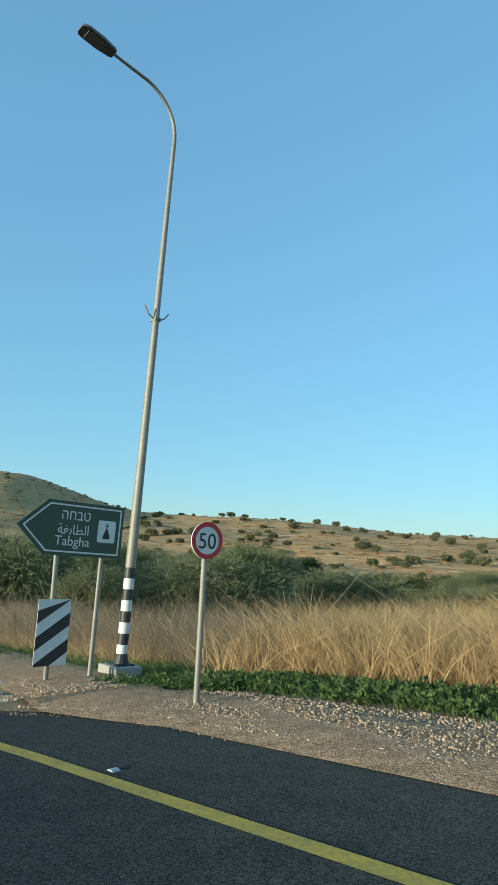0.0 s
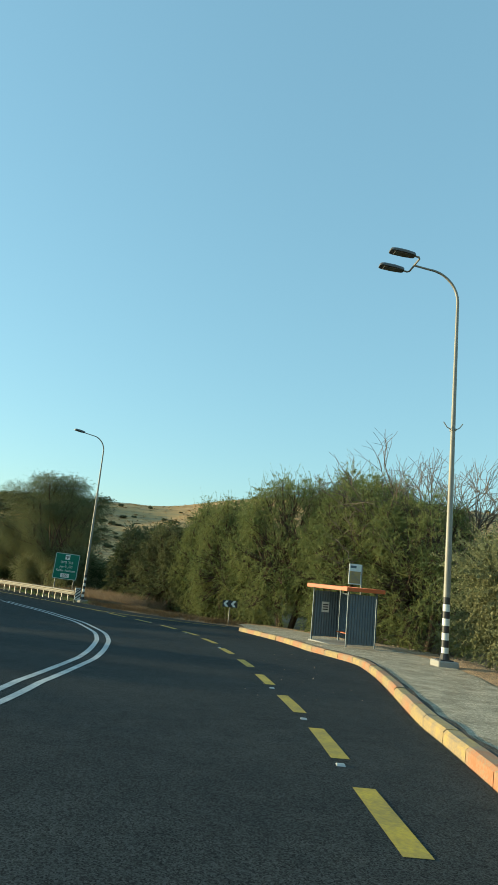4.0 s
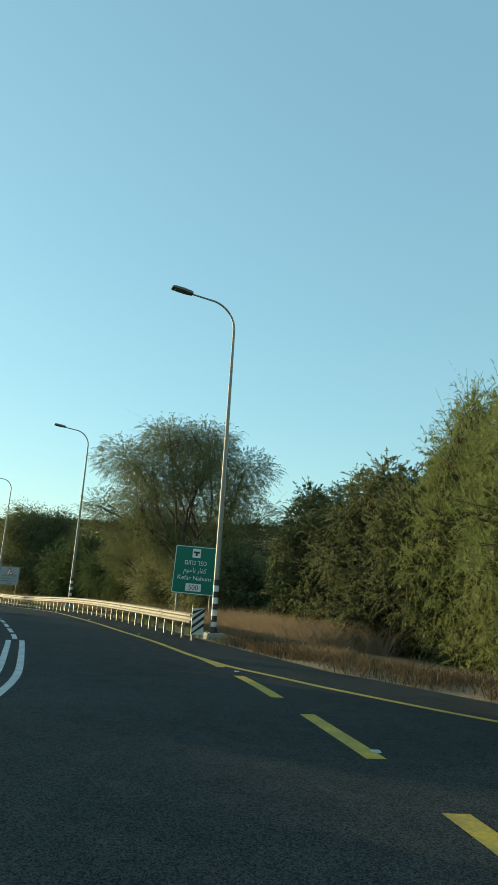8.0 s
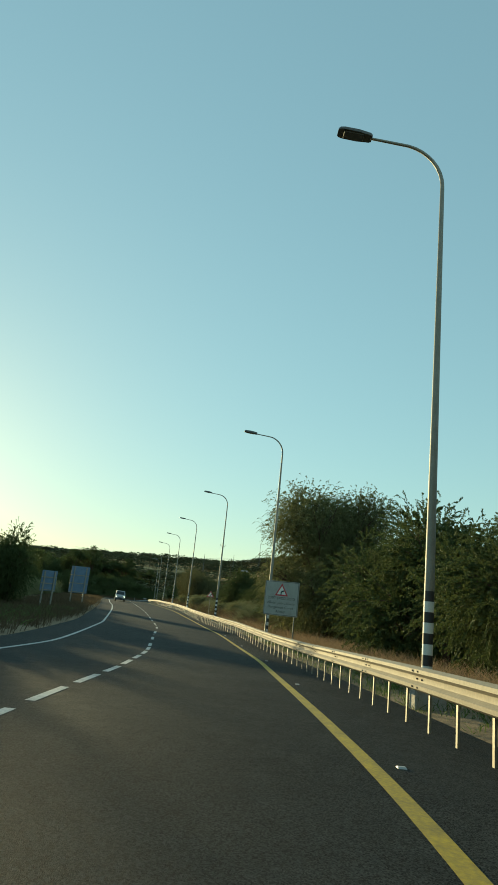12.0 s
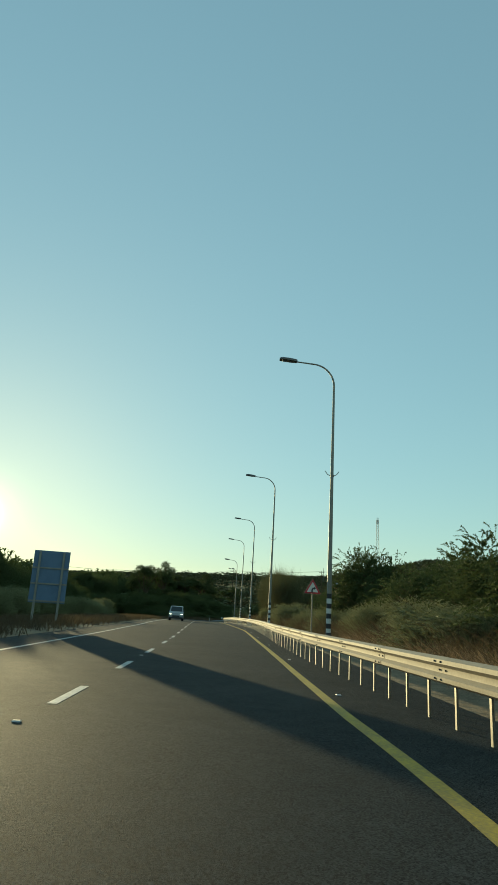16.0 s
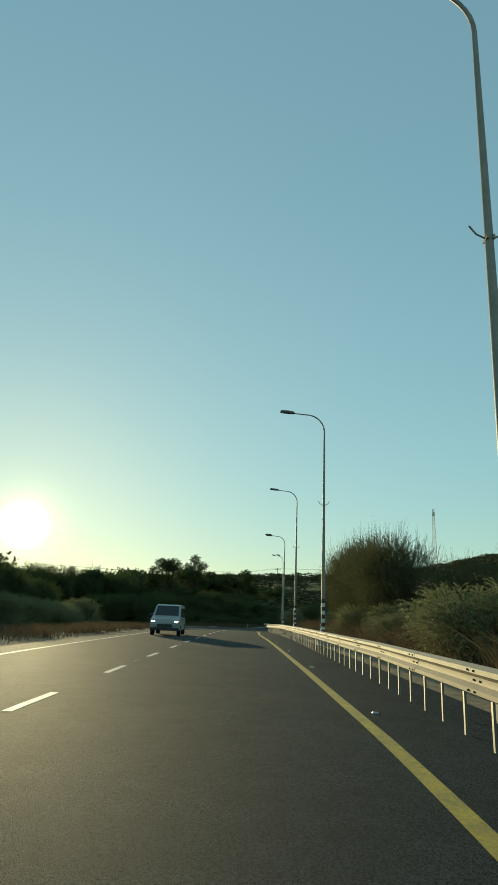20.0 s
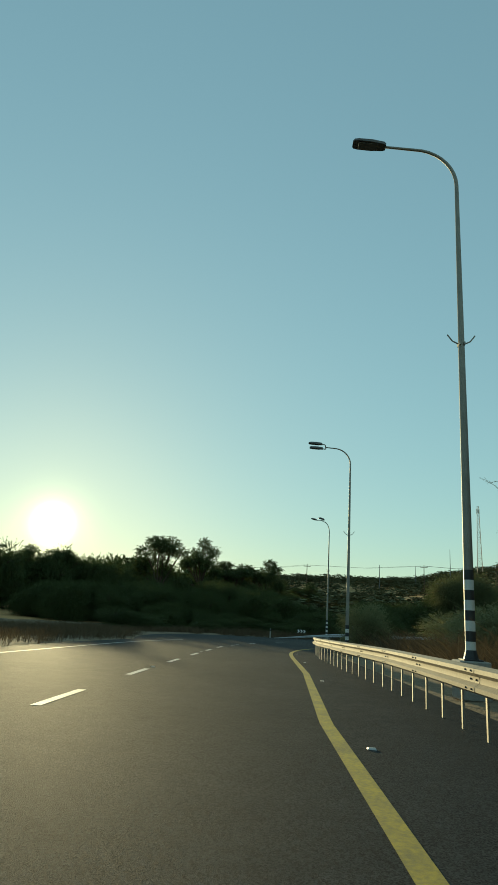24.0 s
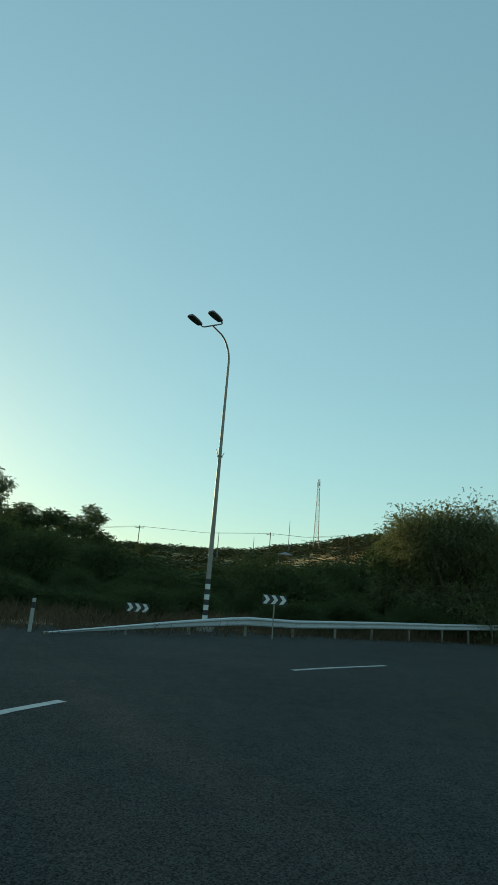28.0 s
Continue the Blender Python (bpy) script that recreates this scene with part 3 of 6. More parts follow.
def guardrail(place, length, label, panel=3.0, gap=1.0, side=1, thick=0.0, steel=GALV):
    """place(u, d, h) gives a point u metres along the rail; the beam's face looks to -side."""
    ob = thing("guardrail", label, "guardrail")
    n = int(length / panel)
    for i in range(n):
        g = Geo()
        us = np.linspace(i * panel, (i + 1) * panel + 0.12, 5)
        lap = 0.004 * (i % 2)
        k = len(BEAM)
        for u in us:
            for back in (0, 0.006):
                g.v += [tuple(place(u, side * (x + back + lap), z)) for x, z in BEAM]
        for j in range(len(us) - 1):
            for b in (0, 1):
                o = j * 2 * k + b * k
                for q in range(k - 1):
                    f = (o + q, o + q + 1, o + 2 * k + q + 1, o + 2 * k + q)
                    g.f.append(f if b == 0 else f[::-1])
            o = j * 2 * k
            g.f += [(o, o + 2 * k, o + 3 * k, o + k), (o + k - 1, o + 2 * k - 1, o + 4 * k - 1, o + 3 * k - 1)]
        part("beam", g, steel, ob, smooth=True)
        for u in (i * panel + 0.1, i * panel + 0.32):
            for z in (0.56, 0.665, 0.77):
                c = place(u, side * (-0.085 if z != 0.665 else -0.02), z)
                bolt = new("bolt", BOLT)
                bolt.parent, bolt.location = ob, c
    m = int(length / gap)
    for i in range(m + 1):
        g = Geo()
        a, b = place(i * gap, side * 0.07, -0.4), place(i * gap, side * 0.07, 0.80)
        t = (place(i * gap + 0.1, 0, 0) - place(i * gap, 0, 0)).normalized()
        across = Vector((t.y, -t.x, 0)) * side
        v = []
        for z in (a.z, b.z):
            wide = 3.2 if i * gap < thick else 1.0
            for q, w in ((-0.014 * wide, -0.028), (-0.014 * wide, 0.028), (0.014 * wide, 0.028), (0.014 * wide, -0.028)):
                p = a + across * q + t * w
                v.append((p.x, p.y, z))
        g.add(v, [(0, 1, 5, 4), (1, 2, 6, 5), (2, 3, 7, 6), (3, 0, 4, 7), (4, 5, 6, 7)])
        part("post", g, POSTS, ob)
    return ob


RAIL = [(112, 3.05), (120, 2.9), (132, 2.85), (155, 2.85), (163, 2.8), (174, 2.55), (180, 2.3), (190, 2.15), (200, 2.3), (210, 2.4), (218, 2.68), (240, 2.65), (256, 2.7), (263, 2.75), (269, 2.5), (276, 2.3), (283, 2.35), (288, 2.6)]
guardrail(lambda u, d, h: road(112.4 + u, prof(112.4 + u, RAIL) + d, h), 174.0, "galvanised steel W-beam guardrail on posts along the road", thick=13.0)
FAR = [(-243.7, -3.6), (-248.5, -0.6), (-253, 3.0), (-258, 7.5), (-262, 12.0), (-265.5, 15.4), (-276, 26)]
_fk = [0.0]
for a, b in zip(FAR, FAR[1:]):
    _fk.append(_fk[-1] + math.dist(a, b))


def far_rail(u, d, h):
    x, y = np.interp(u, _fk, [p[0] for p in FAR]), np.interp(u, _fk, [p[1] for p in FAR])
    x2, y2 = np.interp(u + 0.5, _fk, [p[0] for p in FAR]), np.interp(u + 0.5, _fk, [p[1] for p in FAR])
    t = Vector((x2 - x, y2 - y)).normalized()
    low = min(1.0, 0.12 + u / 10)
    return Vector((x - t.y * d * -1, y - t.x * d, -9.55 + h * low + float(np.interp(u, (0, 12, 34), (0.0, -0.16, 0.32)))))


guardrail(far_rail, 40.0, "galvanised guardrail round the outside of the bend", panel=4.0, gap=3.0, side=-1, thick=50, steel=BRIGHTGALV)


# ---- kerb and footway ----
KERB = [(57.0, 1.85), (57.6, 1.75), (61.5, 1.5), (65, 1.98), (68.5, 2.42), (75, 3.17), (83.3, 5.08), (87, 4.78), (92, 5.22), (95, 5.42)]
WALK = [(56.4, 3.0), (60, 3.3), (67, 4.4), (74, 5.7), (80, 6.9), (85, 8.4), (96, 8.7), (99, 7.6)]
kerb = tagged(new("kerb"), "weathered concrete kerb painted in worn yellow and red", "kerb", kind="structure")
stone_s, k = 57.0, 0
while stone_s < 95:
    e = stone_s + 0.98
    g = Geo()
    a, b2 = prof(stone_s, KERB), prof(e - 0.012, KERB)
    tilt = random.uniform(-0.012, 0.012)
    low = 0.02 if stone_s < 57.5 else 0.175
    v = []
    for s, d, hh in ((stone_s, a, low + tilt), (e - 0.012, b2, 0.175 + tilt)):
        v += [road(s, d + 0.0, -0.12), road(s, d + 0.015, hh - 0.04), road(s, d + 0.055, hh), road(s, d + 0.215, hh), road(s, d + 0.22, -0.12)]
    g.add(v, [(0, 1, 6, 5), (1, 2, 7, 6), (2, 3, 8, 7), (3, 4, 9, 8), (0, 4, 3, 2, 1), (5, 6, 7, 8, 9)])
    part("kerb_stone", g, KERB_Y if (k // 2 if k < 18 else k) % 2 == 0 else KERB_R, kerb)
    stone_s, k = e + random.uniform(0, 0.01), k + 1
fw = Geo()
ws_ = np.arange(56.8, 98.5, 0.8)
for s in ws_:
    a, c = (prof(s, KERB) + 0.22 if s < 95 else prof(s, RIGHT) + 0.1), prof(s, WALK)
    for f in np.linspace(0, 1, 6):
        h = 0.175 * min(1, (s - 56.8) / 1.9) - 0.02 + 0.015 * noise.noise(Vector((s * 0.6, f * 4, 3)))
        fw.v.append(tuple(road(s, a + (c - a) * f + (0.12 * noise.noise(Vector((s * 0.9, 7, 1))) if f == 1 else 0), h)))
fw.f = [(i * 6 + j, i * 6 + j + 1, i * 6 + j + 7, i * 6 + j + 6) for i in range(len(ws_) - 1) for j in range(5)]
tagged(part("pavement", fw, PAVING, smooth=True), "pale worn asphalt footway behind the kerb", "footway", kind="structure")
cr = Geo()
cs = np.arange(57.6, 90, 0.25)
for s in cs:
    a, wob = prof(s, KERB) + 0.225, 0.5 + 0.9 * noise.noise(Vector((s * 1.3, 2, 5))) + 0.5 * noise.noise(Vector((s * 4.1, 8, 5)))
    cr.v += [tuple(road(s, a, 0.168)), tuple(road(s, a + 0.04 + 0.09 * max(0.1, wob), 0.171)), tuple(road(s, a + 0.06 + 0.09 * max(0.1, wob), 0.14))]
cr.f = [(i * 3 + j, i * 3 + j + 1, i * 3 + j + 4, i * 3 + j + 3) for i in range(len(cs) - 1) for j in range(2)]
tagged(part("footway_edge", cr, CRUMB, smooth=True), "dark crumbled strip between the kerb and footway", "footway", kind="structure")
lip = [(68.7, 3.48), (68.6, 3.72), (68.42, 3.9), (68.3, 3.96), (68.0, 4.12), (67.97, 4.07), (68.26, 3.93), (68.37, 3.86), (68.54, 3.68), (68.62, 3.48)]
g = Geo()
n = len(lip)
g.add([tuple(road(s, d, 0.19 if i < n // 2 else 0.178)) for i, (s, d) in enumerate(lip)] + [tuple(road(s, d, 0.12)) for s, d in lip],
      [(i, n - 1 - i, n - 2 - i, i + 1) for i in range(n // 2 - 1)] + [(i, (i + 1) % n, (i + 1) % n + n, i + n) for i in range(n)])
tagged(part("broken_slab_edge", g, CRUMB), "dark lifted broken edge across the footway", "footway", kind="structure")
gv = Geo()
gs = np.arange(20, 100, 1.0)
for s in gs:
    a = prof(s, [(20, 3.15), (54, 3.0), (56, 2.5), (57, 2.75), (60, 3.15), (67, 4.25), (74, 5.55), (80, 6.75), (85, 8.25), (96, 8.55), (99, 7.45)])
    rise = 0.1 * min(1, max(0, (s - 55.5) / 2.5))
    wdt = prof(s, [(20, 2.0), (50, 2.2), (57, 2.6), (70, 2.6), (80, 2.0), (100, 1.2)])
    for f in np.linspace(0, 1, 6):
        o = a + wdt * f + 0.25 * noise.noise(Vector((s * 0.5, f * 3, 9))) * f
        p = road(s, o, 0)
        gv.v.append((p.x, p.y, p.z + (0.012 + rise * 0.9 if f == 0 else 0.05 + rise + 0.05 * noise.noise(Vector((s * 0.8, f * 6, 2))) - 0.12 * (f == 1))))
gv.f = [(i * 6 + j, i * 6 + j + 1, i * 6 + j + 7, i * 6 + j + 6) for i in range(len(gs) - 1) for j in range(5)]
tagged(part("gravel_shoulder", gv, GRAVEL, smooth=True), "pale stony gravel shoulder beside the road", "gravel", kind="structure")


def pebbles(name, label, rows, mat, seed):
    """Many loose stones; rows of s0, s1, d0, d1, count, size, height."""
    rng = np.random.default_rng(seed)
    V, Q = [], []
    for s0, s1, d0, d1, n, size, up in rows:
        for _ in range(n):
            s, d = rng.uniform(s0, s1), rng.uniform(d0, d1)
            base = prof(s, WALK if s > 57 else RIGHT) if s < 99 else 0
            p = np.array(road(s, base + d, up))
            r = size * min(2.2, rng.lognormal(-0.3, 0.45)) * np.array([1, rng.uniform(0.6, 1), rng.uniform(0.5, 0.85)])
            c = np.array([(x, y, z) for z in (-1, 1) for x, y in ((-1, -1), (1, -1), (1, 1), (-1, 1))]) * (0.75 + 0.35 * rng.random((8, 1)))
            k = len(V) * 8
            V.append(p + c * r)
            Q += [(3 + k, 2 + k, 1 + k, k), (4 + k, 5 + k, 6 + k, 7 + k), (k, 1 + k, 5 + k, 4 + k), (1 + k, 2 + k, 6 + k, 5 + k), (2 + k, 3 + k, 7 + k, 6 + k), (3 + k, k, 4 + k, 7 + k)]
    tagged(new(name, np_mesh(name, np.concatenate(V), np.array(Q), mat)), label, "stones", kind="stuff")


STONE = material("pale_limestone_chips", (0.60, 0.45, 0.30), 0.9, second=(0.27, 0.19, 0.12), scale=9, island=0.7)
pebbles("roadside_stones", "loose pale limestone chips scattered on the shoulder",
        [(44, 56.5, 0.0, 2.1, 13000, 0.010, 0.045), (56.5, 68, 0.0, 1.9, 12000, 0.010, 0.13), (68, 74, 0.0, 1.5, 2600, 0.010, 0.13), (72, 90, 0.05, 1.6, 2600, 0.012, 0.14), (57, 84, -1.5, 0.1, 900, 0.0045, 0.165), (46, 62, -0.35, 0.15, 1500, 0.007, 0.008), (76, 97, -5.5, -2.8, 110, 0.006, 0.005)], STONE, 4)

# road studs
STUD = material("white_plastic_stud", (0.45, 0.45, 0.43), 0.45, second=(0.38, 0.38, 0.36), scale=20)


def road_stud(m):
    ob = thing("road_stud", "small white reflective road stud glued to the asphalt", "road stud", m, "road studs")
    g = Geo()
    g.add([(-0.045, -0.045, 0), (0.045, -0.045, 0), (0.045, 0.045, 0), (-0.045, 0.045, 0), (-0.038, -0.02, 0.014), (0.038, -0.02, 0.014), (0.038, 0.02, 0.014), (-0.038, 0.02, 0.014)],
          [(4, 5, 6, 7), (0, 1, 5, 4), (1, 2, 6, 5), (2, 3, 7, 6), (3, 0, 4, 7)])
    part("body", g, STUD, ob)
    return ob


first = road_stud(along(53.0, 1.55, 0.004))
for s in (57.1, 60.8, 63.4, 66.3, 69.1, 72.1, 74.6, 77.5, 85.5, 91.5, 98.2, 104.8):
    copy_thing(first, along(s, prof(s, [(57.1, 1.64), (60.8, 1.42), (66, 1.45), (80, 1.4), (90, 1.55), (98, 2.0)]), 0.004))
for s in np.arange(114.3, 290, 8.3):
    copy_thing(first, along(s, prof(s, YEL) + 0.3, 0.004))
for s in np.arange(157.6, 285, 10.7):
    copy_thing(first, along(s, prof(s, CTR), 0.004))


# ---- signs ----
def words(text, size, mat, parent, x, z, y=-0.004, name="lettering", width=0.0, align="CENTER"):
    cu = bpy.data.curves.new("text", "FONT")
    cu.body, cu.size, cu.extrude, cu.align_x = text, size, 0.0015, align
    tmp = new("text", cu)
    me = bpy.data.meshes.new_from_object(tmp.evaluated_get(bpy.context.evaluated_depsgraph_get()))
    bpy.data.objects.remove(tmp)
    me.materials.clear()
    me.materials.append(mat)
    sx = 1.0
    if width and len(me.vertices):
        xs = [v.co.x for v in me.vertices]
        sx = width / max(1e-3, max(xs) - min(xs))
    return part(name, me, mat, parent, m=pose(x, y, z, 90) @ Matrix.Diagonal((sx, 1, 1, 1)))


def rounded(w, h, r, n=5):
    out = []
    for cx, cz, a0 in ((w / 2 - r, h / 2 - r, 0), (-w / 2 + r, h / 2 - r, 90), (-w / 2 + r, -h / 2 + r, 180), (w / 2 - r, -h / 2 + r, 270)):
        out += [(cx + r * math.cos(radians(a0 + 90 * i / n)), cz + r * math.sin(radians(a0 + 90 * i / n))) for i in range(n + 1)]
    return out[::-1]


def ring(outer, inner, t=0.002):
    n = len(outer)
    g = Geo()
    v = [(x, 0, z) for x, z in outer] + [(x, 0, z) for x, z in inner]
    g.add(v + [(x, t, z) for x, _, z in v], [(i, (i + 1) % n, n + (i + 1) % n, n + i) for i in range(n)])
    return g


SIGNGREY = material("bare_aluminium_sign_back", (0.24, 0.25, 0.26), 0.6, 0.2, second=(0.18, 0.185, 0.19), scale=5)


def direction_sign(m):
    """Arrow board to a village, with a striped marker on its left post."""
    ob = thing("direction_sign", "dark green arrow-shaped direction sign on two steel posts", "road sign", m @ Matrix.Diagonal((1.13, 1, 1.07, 1)))
    poly = [(-0.87, 0.0), (-0.44, 0.43), (0.83, 0.43), (0.83, -0.43), (-0.44, -0.43)]
    face = part("board", Geo().plate(poly, 0.04), OLIVE, ob, m=pose(0, 0, 2.62, 0, 1.5, 0))
    inn = [(-0.79, 0.0), (-0.41, 0.38), (0.785, 0.38), (0.785, -0.38), (-0.41, -0.38)]
    part("border", ring(inn, [(-0.755, 0), (-0.398, 0.355), (0.76, 0.355), (0.76, -0.355), (-0.398, -0.355)]), WPAINT, face, m=pose(0, -0.004, 0))
    words("החבט", 0.23, WPAINT, face, 0.02, 0.14, width=0.46)
    words("\uFE94\uFED0\uFE91\uFE8E\uFEC4\uFEDF\uFE8D", 0.22, WPAINT, face, 0.0, -0.09, width=0.5)
    words("Tabgha", 0.215, WPAINT, face, 0.0, -0.27, width=0.56)
    sym = part("symbol_panel", Geo().plate(rounded(0.3, 0.36, 0.03), 0.002), WPAINT, face, m=pose(0.55, -0.004, 0))
    part("church_symbol", Geo().plate([(-0.06, -0.12), (-0.06, -0.08), (-0.02, 0.03), (-0.008, 0.05), (-0.008, 0.09), (-0.03, 0.09), (-0.03, 0.105), (-0.008, 0.105), (-0.008, 0.13),
                                       (0.008, 0.13), (0.008, 0.105), (0.03, 0.105), (0.03, 0.09), (0.008, 0.09), (0.008, 0.05), (0.02, 0.03), (0.06, -0.08), (0.06, -0.12)][::-1], 0.002),
         BLACK, sym, m=pose(0, -0.004, 0))
    for x, lean in ((-0.17, -2), (0.5, 2)):
        part("post", Geo().tube([(x, 0.07, -0.4), (x + 0.02 * lean, 0.07, 2.75)], 0.038, 12), POLE, ob, smooth=True)
    mk = part("marker_board", Geo().plate(rounded(0.42, 0.92, 0.01, 2), 0.012), WPAINT, ob, "black and white diagonally striped marker", m=pose(-0.18, -0.02, 1.03) @ Matrix.Diagonal((1.18, 1, 1.07, 1)))
    for k in range(4):
        z = -0.62 + k * 0.37
        quad = [(-0.21, z), (0.21, z + 0.34), (0.21, z + 0.34 + 0.185), (-0.21, z + 0.185)]
        clip = [(x, min(0.46, max(-0.46, q))) for x, q in quad]
        if k == 0:
            clip = [(-0.013, -0.46), (0.21, -0.28), (0.21, -0.095), (-0.21, -0.435), (-0.21, -0.46)]
        if k == 3:
            clip = [(-0.21, 0.46), (-0.21, 0.46), (-0.21, 0.46)]
        if k < 3:
            part("stripe", Geo().plate(clip[::-1], 0.002), BLACK, mk, m=pose(0, -0.004, 0))
    return ob


direction_sign(along(57.85, 3.82, -0.2, -6))


def disc(r, n=32, cx=0.0, cz=0.0):
    return [(cx + r * math.cos(-2 * math.pi * i / n), cz + r * math.sin(-2 * math.pi * i / n)) for i in range(n)]


def speed_sign(m):
    ob = thing("speed_limit_sign", "round red-rimmed fifty speed limit sign on a pole", "road sign", m)
    part("post", Geo().tube([(0, 0.05, -0.4), (0, 0.05, 2.1)], 0.042, 12), POLE, ob, smooth=True)
    f = part("plate", Geo().plate(disc(0.335), 0.02), WPAINT, ob, m=pose(0, 0, 2.23) @ Matrix.Diagonal((0.78, 1, 0.78, 1)))
    part("rim", ring(disc(0.335), disc(0.25)), RED, f, m=pose(0, -0.004, 0))
    words("50", 0.40, BLACK, f, 0, -0.145, width=0.36)


speed_sign(along(54.75, 4.15, 0.0, -10))


def town_sign(m):
    ob = thing("town_direction_sign", "green town sign with white lettering on two posts", "road sign", m)
    f = part("board", Geo().plate(rounded(1.9, 2.05, 0.09), 0.05), GREEN, ob, m=pose(0, 0, 2.62, 0, 2, 0))
    part("border", ring(rounded(1.86, 2.01, 0.08), rounded(1.8, 1.95, 0.06)), WPAINT, f, m=pose(0, -0.004, 0))
    p = part("symbol_panel", Geo().plate(rounded(0.36, 0.38, 0.03), 0.002), WPAINT, f, m=pose(0, -0.004, 0.72))
    part("junction_symbol", Geo().plate([(-0.13, 0.08), (0.13, 0.08), (0.13, 0.0), (0.045, 0.0), (0.045, -0.11), (-0.045, -0.11), (-0.045, 0.0), (-0.13, 0.0)], 0.002), BLACK, p, m=pose(0, -0.004, 0))
    words("םוחנ רפכ", 0.3, WPAINT, f, 0, 0.22, width=0.95)
    words("\uFEE1\uFEEE\uFEA3\uFE8E\uFEE7 \uFEAD\uFE8E\uFED4\uFEDB", 0.28, WPAINT, f, 0, -0.1, width=1.0)
    words("Kefar Nahum", 0.26, WPAINT, f, 0, -0.42, width=1.45)
    q = part("route_panel", Geo().plate(rounded(0.68, 0.32, 0.03), 0.002), WPAINT, f, m=pose(0, -0.004, -0.73))
    words("500", 0.3, BLACK, q, 0, -0.105, width=0.42)
    for x in (-0.72, 0.72):
        part("post", Geo().tube([(x, 0.08, -0.4), (x, 0.08, 3.4)], 0.04, 12), POLE, ob, smooth=True)
    return ob


town_sign(pose(-56.71, 38.87, -7.9, 0, 0, heading(116) - 28))


def marker_board(m):
    ob = thing("end_marker", "black and white striped marker at the guardrail end", "road sign", m)
    part("post", Geo().tube([(-0.3, 0.05, -0.3), (-0.3, 0.05, 1.55)], 0.03, 10), POLE, ob, smooth=True)
    f = part("board", Geo().plate(rounded(0.7, 1.1, 0.02, 2), 0.02), WPAINT, ob, m=pose(0, 0, 0.85))
    for k in range(4):
        z = -0.62 + k * 0.3
        pts = [(-0.35, z), (0.35, z + 0.42), (0.35, z + 0.56), (-0.35, z + 0.14)]
        pts = [(x, max(-0.55, min(0.55, q))) for x, q in pts]
        part("stripe", Geo().plate(pts[::-1], 0.002), BLACK, f, m=pose(0, -0.004, 0))


marker_board(along(112.2, 3.18, -0.03, 4) @ Matrix.Diagonal((0.6, 1, 0.74, 1)))


def chevron_sign(m, flip, n=3, high=1.2, w=0.4):
    lab = "black board with white chevrons on a thin post"
    ob = thing("chevron_sign", lab, "road sign", m, "chevron signs")
    part("post", Geo().tube([(0, 0.05, -0.4), (0, 0.05, high)], 0.028, 10), POLE, ob, smooth=True)
    f = part("board", Geo().plate(rounded(w * n, 0.5, 0.02, 2), 0.02), BLACK, ob, m=pose(0, 0, high))
    for k in range(n):
        x = (k - (n - 1) / 2) * w - 0.15 * flip
        pts = [(0, 0), (0.13, 0.22), (0.28, 0.22), (0.15, 0), (0.28, -0.22), (0.13, -0.22)] if flip < 0 else [(0.3, 0), (0.17, 0.22), (0.02, 0.22), (0.15, 0), (0.02, -0.22), (0.17, -0.22)]
        xs = x if flip > 0 else x - 0.3
        g = Geo()
        pts = [(a + xs, b) for a, b in pts]
        g.add([(a, 0, b) for a, b in pts] + [(a, 0.002, b) for a, b in pts], [(0, 1, 2, 3), (0, 3, 4, 5), (9, 8, 7, 6), (11, 10, 9, 6)])
        part("chevron", g, WPAINT, f, m=pose(0, -0.004, 0))


chevron_sign(along(99.5, 7.0, 0.02, -28) @ Matrix.Diagonal((1, 1, 0.75, 1)), -1, 2, 1.5, 0.42)
chevron_sign(pose(-250.8, 2.43, -9.55, 0, 0, 84) @ Matrix.Diagonal((0.95, 1, 0.72, 1)), 1, 3, 1.95, 0.32)
chevron_sign(pose(-252.4, -2.9, -9.55, 0, 0, 96) @ Matrix.Diagonal((0.95, 1, 0.72, 1)), 1, 3, 0.95, 0.32)


def triangle(r, dz=0.0):
    return [(r * math.sin(radians(a)), r * math.cos(radians(a)) + dz) for a in (0, 120, 240)]


def warning_face(parent, r, z):
    p = part("warning_triangle", Geo().plate(triangle(r), 0.004), RED, parent, m=pose(0, -0.006, z))
    part("triangle_field", Geo().plate(triangle(r * 0.70), 0.002), WPAINT, p, m=pose(0, -0.004, 0))
    g = Geo()
    pts = [(-0.07, -0.2), (-0.07, -0.05), (-0.02, 0.06), (0.09, 0.09), (0.09, 0.15), (0.2, 0.06), (0.09, -0.04), (0.09, 0.02), (0.04, 0.0), (0.01, -0.06), (0.01, -0.2)]
    k = r / 0.55
    pts = [(x * k, q * k) for x, q in pts]
    g.add([(x, 0, q) for x, q in pts], [(0, 1, 9, 10), (1, 2, 8, 9), (2, 3, 7, 8), (3, 4, 5), (3, 5, 6), (3, 6, 7)])
    part("bend_symbol", g, BLACK, p, m=pose(0, -0.008, -0.02 * k))


# white greyed: shade on the face away from the sun, put into the colour
DIMMED_WHITE = material("dusty_white_sign_face", (0.42, 0.41, 0.38), 0.6, second=(0.32, 0.31, 0.28), scale=2)


